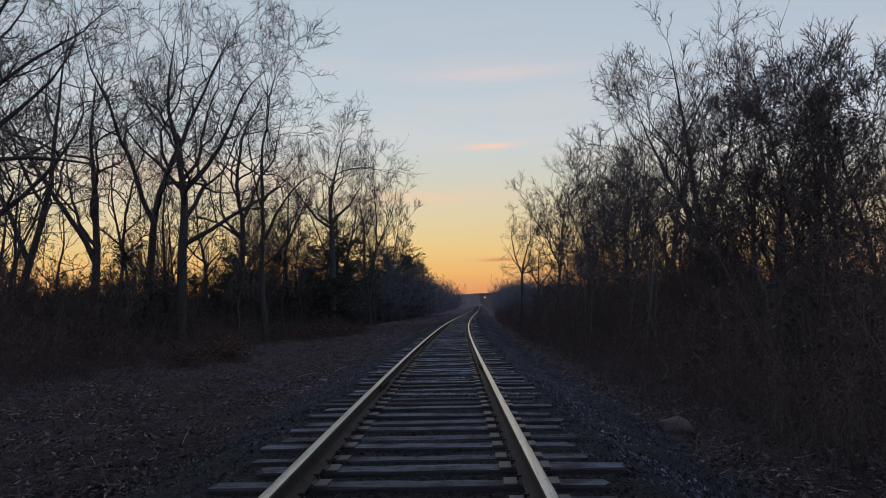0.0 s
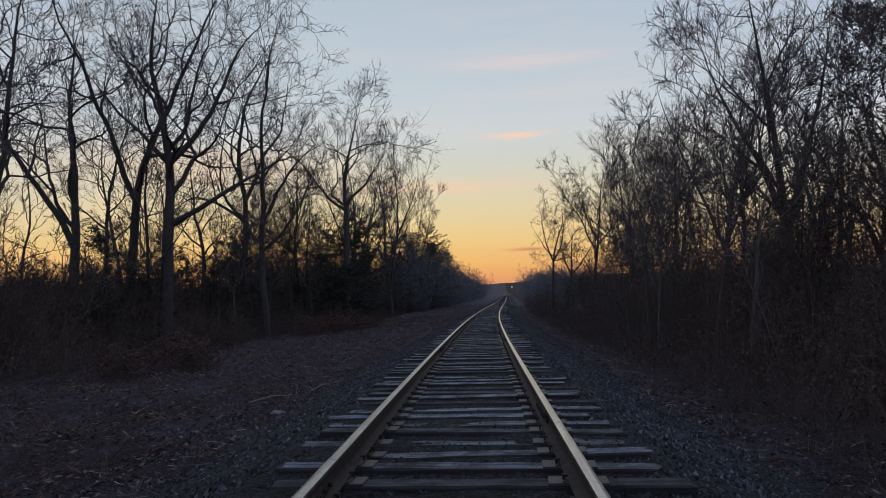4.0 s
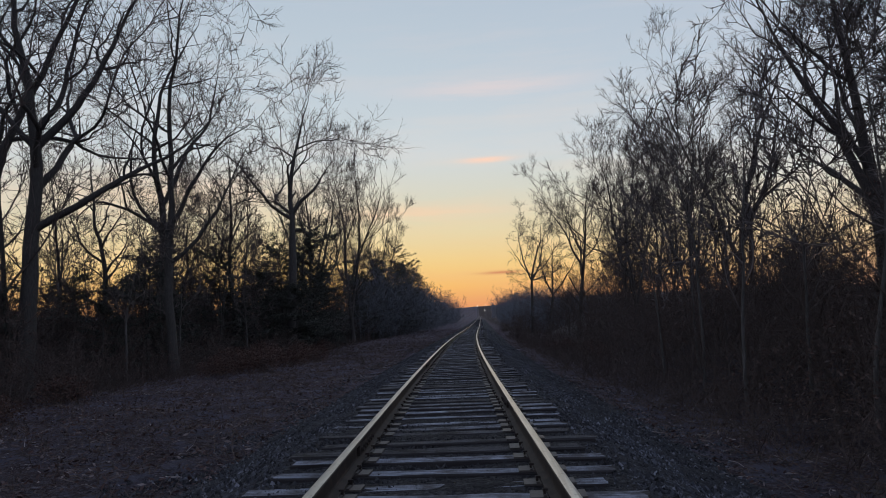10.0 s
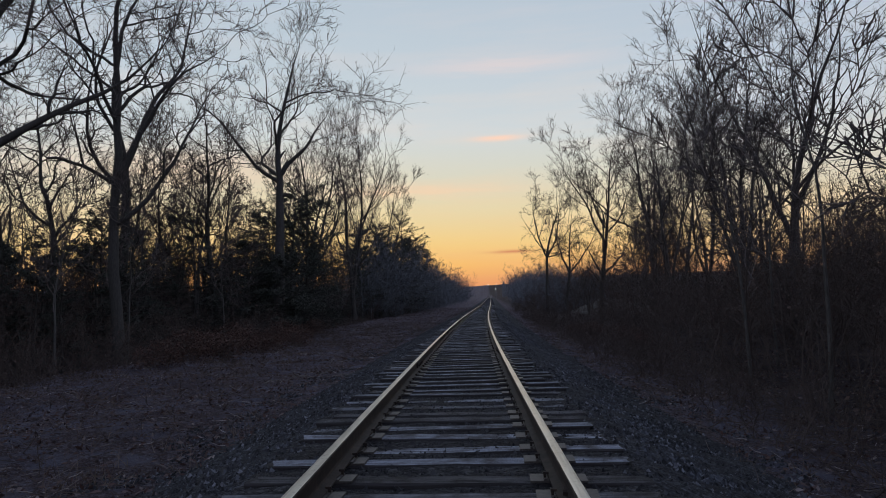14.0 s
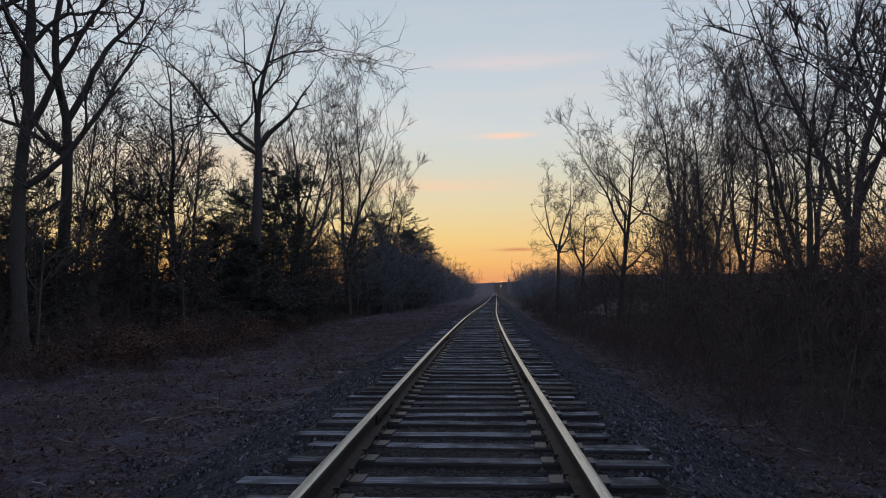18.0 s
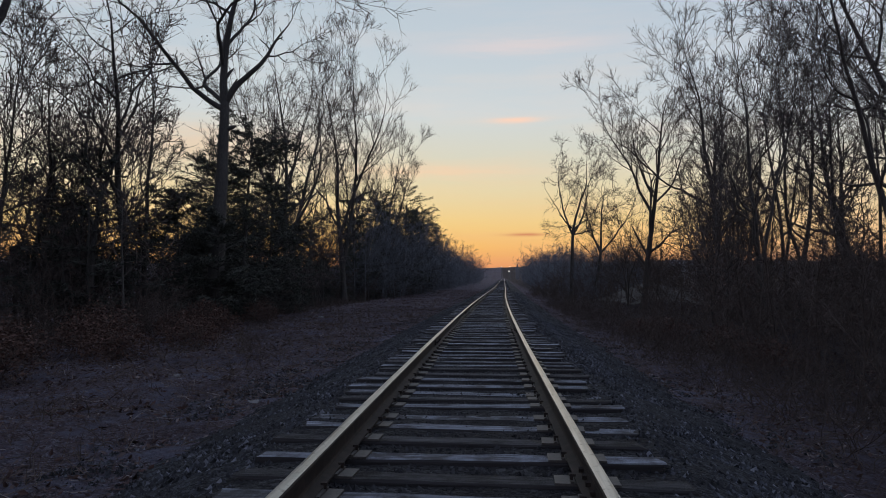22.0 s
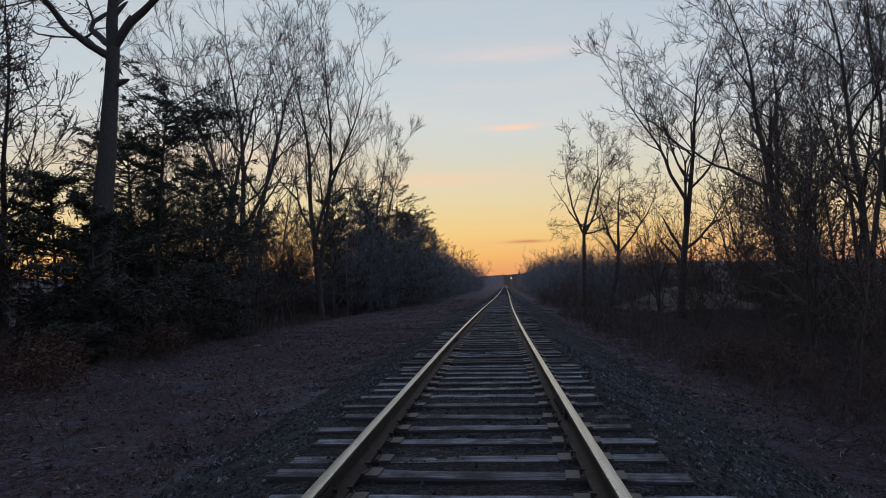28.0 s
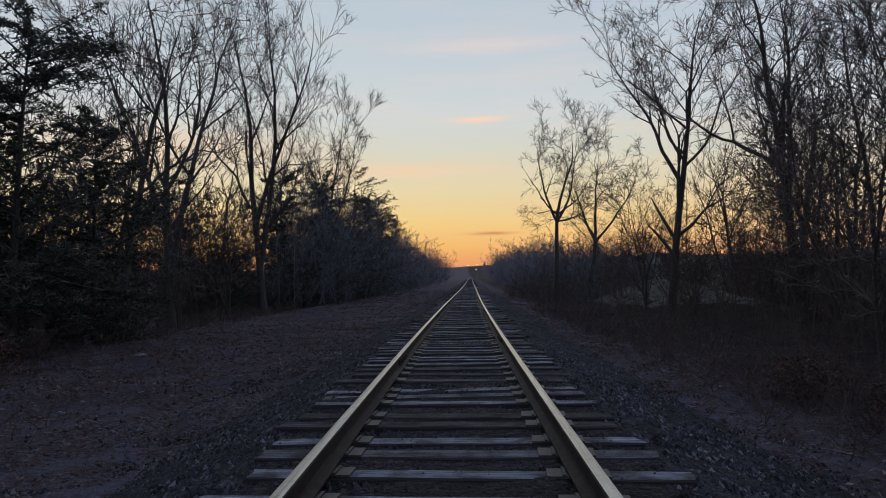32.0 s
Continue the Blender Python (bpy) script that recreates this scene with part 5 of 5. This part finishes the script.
rag("crumpled pale plastic sheet on the ground", -3.44, 42.1, 0.11, 2)

# scattered leaves, dry grass and stones
rng = np.random.default_rng(15)


def scatter(n, lo, hi, y0, y1, power=1.0):
    y = y0 + (y1 - y0) * rng.uniform(0, 1, n) ** power
    x = xc(y) + rng.uniform(lo, hi, n)
    return np.stack([x, y, ground_z(x, y)], 1)


leaf = np.concatenate([scatter(78000, -13, -2.2, 1, 150, 1.7), scatter(40000, 2.6, 10, 1, 140, 1.8), scatter(1200, -1.3, 1.3, 1, 60) + [0, 0, 0.12]])
leaf[:, 2] += rng.uniform(0.005, 0.035, len(leaf))
tagged(new("fallen_leaves", mesh_of("fallen_leaves", *flakes(rng, leaf, 0.031, 0.6, 1.3), [LITTER])), "brown fallen leaves scattered over the ground", "leaves", kind="stuff")
base = np.concatenate([scatter(900, -11, -2.6, 2, 70), scatter(700, 3.0, 8, 2, 70)])
blades = np.repeat(base, 8, axis=0) + np.concatenate([rng.normal(0, 0.09, (len(base) * 8, 2)), np.zeros((len(base) * 8, 1))], 1)
tilt = rng.normal(0, 0.75, (len(blades), 3))
tilt[:, 2] = 1.0
straw = np.concatenate([scatter(5200, -12, -2.3, 1, 70, 1.2), scatter(2200, 2.6, 7, 1, 70, 1.2)]) + [0, 0, 0.025]
sw = rng.normal(0, 1, (len(straw), 3)) * [1.0, 0.7, 0.18]
SP = grow_line(rng, straw, sw, rng.uniform(0.06, 0.26, len(straw)), 3, 0.2, 0.0)
STRAW = material("bleached_straw", lambda n, b: (n.ramp(island(n), [(0.0, (0.06, 0.045, 0.04)), (0.7, (0.2, 0.165, 0.15)), (1.0, (0.42, 0.37, 0.35))]), None, 0, 0), 0.9)
tagged(new("straw", mesh_of("straw", *tubes(SP, np.linspace(0.005, 0.002, 3)[None] * np.ones((len(SP), 1)), 3), [STRAW])), "bleached stalks and bits of straw lying on the ground", "straw", kind="stuff")
GP = grow_line(rng, blades, tilt, rng.uniform(0.08, 0.34, len(blades)), 3, 0.22, -0.08)
tagged(new("dry_grass", mesh_of("dry_grass", *tubes(GP, np.linspace(0.004, 0.0012, 3)[None] * np.ones((len(GP), 1)), 3), [GRASS])), "dry straw-coloured grass tufts and stalks", "grass", kind="stuff")
tw = scatter(2200, -12.5, -2.4, 2, 75)
tw = np.concatenate([tw, scatter(1300, 2.8, 8, 2, 75)])
tw[:, 2] += 0.02
wd = rng.normal(0, 1, (len(tw), 3))
wd[:, 2] = np.abs(wd[:, 2]) * 0.25
TWP = grow_line(rng, tw, wd, rng.uniform(0.15, 0.6, len(tw)), 4, 0.12, 0)
tagged(new("fallen_twigs", mesh_of("fallen_twigs", *tubes(TWP, np.linspace(0.006, 0.002, 4)[None] * np.ones((len(TWP), 1)), 3), [STEM])), "thin broken twigs strewn over the litter", "twigs", kind="stuff")


def brambles(n, lo, hi, y0, y1, seed, height):
    """Low dead weeds and briars at the foot of the thicket."""
    global rng
    rng = np.random.default_rng(seed)
    b = scatter(n, lo, hi, y0, y1)
    w3 = rng.normal(0, 0.6, (n, 3))
    w3[:, 2] = 1.0
    P = grow_line(rng, b, w3, height * rng.uniform(0.4, 1.2, n), 5, 0.26, -0.12)
    R = np.linspace(0.007, 0.003, 5)[None] * np.ones((n, 1))
    B, BR = sprout(rng, P, R, 5, 0.2, 1, 45, 12, 0.45, 2, 0.15, 0, 0.7, 0.0035)
    v, q = joined([tubes(P, R, 3), tubes(B, BR, 3)])
    return tagged(new("brambles", mesh_of("brambles", v, q, [BRAMBLE])), "low reddish-brown brambles and dead weeds before the thicket", "brambles", kind="stuff")


brambles(1900, -13.5, -10.0, 6, 90, 41, 0.8)
brambles(2200, 3.8, 6.2, 6, 90, 42, 0.8)
brambles(900, -11.5, -3.6, 5, 75, 43, 0.32)
brambles(420, 4.8, 7.6, 4, 26, 44, 1.1)

# withered leaves still caught in the briars
rng = np.random.default_rng(51)
caught = np.concatenate([scatter(9000, 5.2, 9.5, 5, 32), scatter(5000, -14.5, -11.2, 12, 60)])
caught[:, 2] += 0.05 + 1.9 * rng.uniform(0, 1, len(caught)) ** 1.5 * np.interp(np.abs(caught[:, 0] - xc(caught[:, 1])), [5.2, 7.5, 11.2, 12.2, 14.5], [0.3, 1.0, 0.3, 0.6, 1.0])
tagged(new("dead_leaves", mesh_of("dead_leaves", *flakes(rng, caught, 0.04), [DEADLEAF])), "withered brown leaves caught in the briars", "leaves", kind="stuff")

# crushed stones on the bed
def stones(name, label, n, reach, mat, seed, keep):
    """Blunt little blocks of stone, half sunk in the bed."""
    rng = np.random.default_rng(seed)
    y = 1.5 + np.where(rng.uniform(0, 1, n) < 0.8, 58 * rng.uniform(0, 1, n), 58 + 62 * rng.uniform(0, 1, n) ** 1.6)
    d = rng.uniform(*reach, n)
    ok = keep(d)
    y, d = y[ok], d[ok]
    n = len(y)
    r = (0.012 + 0.020 * rng.uniform(0, 1, n) ** 1.8)[:, None, None]
    a = np.arange(4) * math.pi / 2 + rng.uniform(0, 6.28, (n, 1)) + rng.normal(0, 0.3, (n, 4))
    ring = np.stack([np.cos(a), np.sin(a), np.zeros_like(a)], -1)
    low = ring * r * rng.uniform(0.7, 1.3, (n, 4, 1)) - [0, 0, 0.010]
    top = (rng.normal(0, 0.6, (n, 1, 3)) * [1, 1, 0] + [0, 0, 1.0]) * r * rng.uniform(0.45, 1.0, (n, 1, 1))
    v = np.concatenate([low, top], 1) + np.stack([xc(y) + d, y, np.maximum(zc(y) + np.interp(d, bd, bh), ground_z(xc(y) + d, y))], 1)[:, None]
    t = np.array([[0, 1, 4], [1, 2, 4], [2, 3, 4], [3, 0, 4]])[None] + 5 * np.arange(n)[:, None, None]
    return tagged(new(name, mesh_of(name, v, [], [mat], tris=t)), label, "stones", kind="stuff")


stones("ballast_stones", "loose grey crushed stones on the shoulder of the track", 225000, (-3.6, 4.0), STONE, 16, lambda d: (np.abs(d) > 1.2) & (rng.uniform(0, 1, len(d)) < np.interp(np.abs(d), [2.5, 3.1, 4.0], [1, 0.7, 0.05])))
stones("ballast_stones", "paler clean crushed stones along the edge of the ballast", 34000, (1.55, 2.45), CLEAN_STONE, 17, lambda d: np.abs(rng.normal(0, 0.22, len(d))) > np.abs(d - 2.0) - 0.05)
stones("ballast_stones", "dark dirty crushed stones between the ties", 50000, (-1.35, 1.35), DIRTY_STONE, 18, lambda d: np.abs(d) < 1.3)

# ---- the track ----
track = new("railway_track")
tagged(track, "single railway track with worn steel rails on weathered wooden ties", "railway track")
PROFILE = [(-0.070, 0.0), (-0.070, 0.012), (-0.016, 0.026), (-0.009, 0.040), (-0.009, 0.118), (-0.034, 0.128), (-0.036, 0.150), (-0.030, 0.158), (-0.014, 0.161),
           (0.014, 0.161), (0.030, 0.158), (0.036, 0.150), (0.034, 0.128), (0.009, 0.118), (0.009, 0.040), (0.016, 0.026), (0.070, 0.012), (0.070, 0.0)]
RAIL_BASE = 0.009
ry = axis([(-20, 160, 0.5), (160, 420, 4.0), (420, 780, 30.0)])
for side in (-1, 1):
    rx = xc(ry) + side * 0.755
    pr = np.array(PROFILE)
    M = len(pr)
    v = np.stack([rx[:, None] + pr[None, :, 0], np.broadcast_to(ry[:, None], (len(ry), M)), zc(ry)[:, None] + RAIL_BASE + pr[None, :, 1]], -1)
    i = np.arange(len(ry) * M).reshape(len(ry), M)
    nx = np.roll(i, -1, axis=1)
    q = np.stack([i[:-1], i[1:], nx[1:], nx[:-1]], -1)
    idx = np.broadcast_to(np.isin(np.arange(M), (7, 8, 9)).astype(int)[None], (len(ry) - 1, M)).ravel()
    rail = new("rail", mesh_of("rail", v, q, [RUST, POLISH], index=idx))
    rail.parent = track
    rail["label"] = "rusty steel rail with a bright worn running surface"
    for y in np.arange(-2.0 + (3 if side > 0 else 0), 130, 11.9):
        bm = bmesh.new()
        for s in (-1, 1):
            box(bm, 0.022, 0.9, 0.085, s * 0.022, 0, RAIL_BASE + 0.078)
            for k in (-0.36, -0.22, -0.08, 0.08, 0.22, 0.36):
                rod(bm, 0.016, 0.016, (s * 0.033, k, RAIL_BASE + 0.078), (s * 0.058, k, RAIL_BASE + 0.078), 6)
        bar = part("joint_bar", bm, RUST, rail)
        bar.location = (float(xc(y)) + side * 0.755, y, float(zc(y)))
        bar.rotation_euler = (0, 0, -math.atan((float(xc(y + 1)) - float(xc(y - 1))) / 2))


def tie_mesh(seed):
    """A worn timber with chipped edges and split ends."""
    rng = np.random.default_rng(seed)
    nx_, prof = 12, np.array([(-0.096, -0.17), (-0.099, -0.014), (-0.09, -0.002), (-0.04, 0.0), (0.04, 0.0), (0.09, -0.002), (0.099, -0.014), (0.096, -0.17)])
    xs = np.linspace(-1.3, 1.3, nx_)
    M = len(prof)
    v = np.zeros((nx_, M, 3))
    v[..., 0] = xs[:, None]
    v[..., 1] = prof[None, :, 0] + rng.normal(0, 0.0028, (nx_, M))
    v[..., 2] = prof[None, :, 1] + np.where(prof[None, :, 1] > -0.1, rng.normal(0, 0.002, (nx_, M)), 0)
    v[0, :, 0] += rng.normal(0, 0.02, M)
    v[-1, :, 0] += rng.normal(0, 0.02, M)
    i = np.arange(nx_ * M).reshape(nx_, M)
    n2 = np.roll(i, -1, axis=1)
    q = np.stack([i[:-1], n2[:-1], n2[1:], i[1:]], -1).reshape(-1, 4)
    caps = [(0, 7, 6, 1), (1, 6, 5, 2), (2, 5, 4, 3)]
    k = (nx_ - 1) * M
    q = np.concatenate([q, np.array(caps), np.array([[a + k for a in c[::-1]] for c in caps])])
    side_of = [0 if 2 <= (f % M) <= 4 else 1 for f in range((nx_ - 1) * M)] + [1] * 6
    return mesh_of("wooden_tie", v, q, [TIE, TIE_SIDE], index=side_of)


def plate_mesh():
    bm = bmesh.new()
    box(bm, 0.36, 0.19, 0.014, 0, 0, 0.0)
    for s in (-1, 1):
        box(bm, 0.02, 0.19, 0.014, s * 0.085, 0, 0.011)
    bmesh.ops.bevel(bm, geom=bm.edges[:], offset=0.003, segments=1)
    me = bpy.data.meshes.new("tie_plate")
    bm.to_mesh(me)
    bm.free()
    me.materials.append(PLATE)
    return me


def spike_mesh():
    bm = bmesh.new()
    box(bm, 0.016, 0.016, 0.05, 0, 0, 0.0)
    box(bm, 0.034, 0.03, 0.014, 0.006, 0, 0.03)
    bmesh.ops.bevel(bm, geom=bm.edges[:], offset=0.002, segments=1)
    me = bpy.data.meshes.new("spike")
    bm.to_mesh(me)
    bm.free()
    me.materials.append(RUST)
    return me


TIES = [tie_mesh(60 + i) for i in range(8)]
PLATE_ME, SPIKE_ME = plate_mesh(), spike_mesh()
rng = np.random.default_rng(17)
far_bits = []
# ties where they lie, from the first stretch to the last; an even step before and beyond
SPOTS = [4.61, 5.07, 5.5, 5.94, 6.35, 6.81, 7.18, 7.66, 8.28, 8.65, 9.13, 9.69, 10.2, 10.66, 11.1, 11.55, 12.0, 12.42, 12.85, 13.3, 13.72, 14.2, 14.63, 15.08, 15.5, 15.97, 16.42, 16.95, 17.53, 18.04]
SPOTS += [18.52, 18.96, 19.37, 20.0, 20.43, 20.87, 21.37, 21.81, 22.26, 22.87, 23.25, 23.66, 24.11, 24.61, 25.05, 25.44, 25.88, 26.43, 26.9, 27.42, 27.86, 28.26, 28.69, 29.2, 29.7, 30.18, 30.62, 31.15, 31.61, 32.15, 32.71, 33.15, 33.67, 34.15]
SPOTS += [34.6, 35.0, 35.39, 35.78, 36.23, 36.75, 37.19, 37.66, 38.18, 38.68, 39.09, 39.58, 40.0, 40.41, 40.8, 41.3, 41.85, 42.38, 42.82, 43.25, 43.69, 44.16, 44.67, 45.21, 45.61, 46.09, 46.61, 47.12, 47.63, 48.14, 48.72]
SPOTS += [49.36, 50.02, 50.54, 51.03, 51.56, 52.1, 52.58, 52.99, 53.5, 53.92, 54.5, 54.99, 55.42, 56.05]
SPOTS = [4.61 - 0.48 * i for i in range(16, 0, -1)] + SPOTS
while SPOTS[-1] < 330:
    SPOTS.append(SPOTS[-1] + 0.5 + rng.normal(0, 0.022))
for k, y in enumerate(SPOTS):
    head = -math.atan((float(xc(y + 1)) - float(xc(y - 1))) / 2)
    x, z = float(xc(y)), float(zc(y))
    sink = max(-0.026, -abs(rng.normal(0, 0.009)) - (0.014 if rng.uniform() < 0.25 else 0))
    shift, yaw = rng.normal(0, 0.06), rng.normal(-0.05, 0.014)
    if k < 300:
        tie = new("wooden_tie", TIES[int(rng.integers(0, 8))])
        tie.parent = track
        tie.location, tie.rotation_euler = (x + shift, y, z + min(sink, -0.002)), (rng.normal(0, 0.012), rng.normal(0, 0.006), head + yaw + (math.pi if rng.uniform() < 0.5 else 0))
        flip = -1 if abs(tie.rotation_euler[2]) > 1.5 else 1
        for s in (-1, 1):
            pl = new("tie_plate", PLATE_ME)
            pl.parent = tie
            pl.location = (flip * (s * 0.755 - shift), 0, 0.006)
            if y < 50:
                for e in (-1, 1):
                    sp = new("spike", SPIKE_ME)
                    sp.parent = tie
                    sp.location = (flip * (s * 0.755 - shift) + e * 0.088, 0.05 * e, 0.022)
                    sp.rotation_euler = (0, 0, 0 if e < 0 else math.pi)
    else:
        c = np.array([[-1.3, -0.11, -0.1], [1.3, -0.11, -0.1], [1.3, 0.11, -0.1], [-1.3, 0.11, -0.1], [-1.3, -0.11, 0], [1.3, -0.11, 0], [1.3, 0.11, 0], [-1.3, 0.11, 0]])
        far_bits.append((c + [x + shift, y, z - 0.004], np.array([[4, 5, 6, 7], [0, 1, 5, 4], [1, 2, 6, 5], [2, 3, 7, 6], [3, 0, 4, 7]])))
far_ties = new("far_ties", mesh_of("far_ties", *joined(far_bits), [TIE]))
far_ties.parent = track
tagged(far_ties, "weathered ties of the far track", kind="stuff")
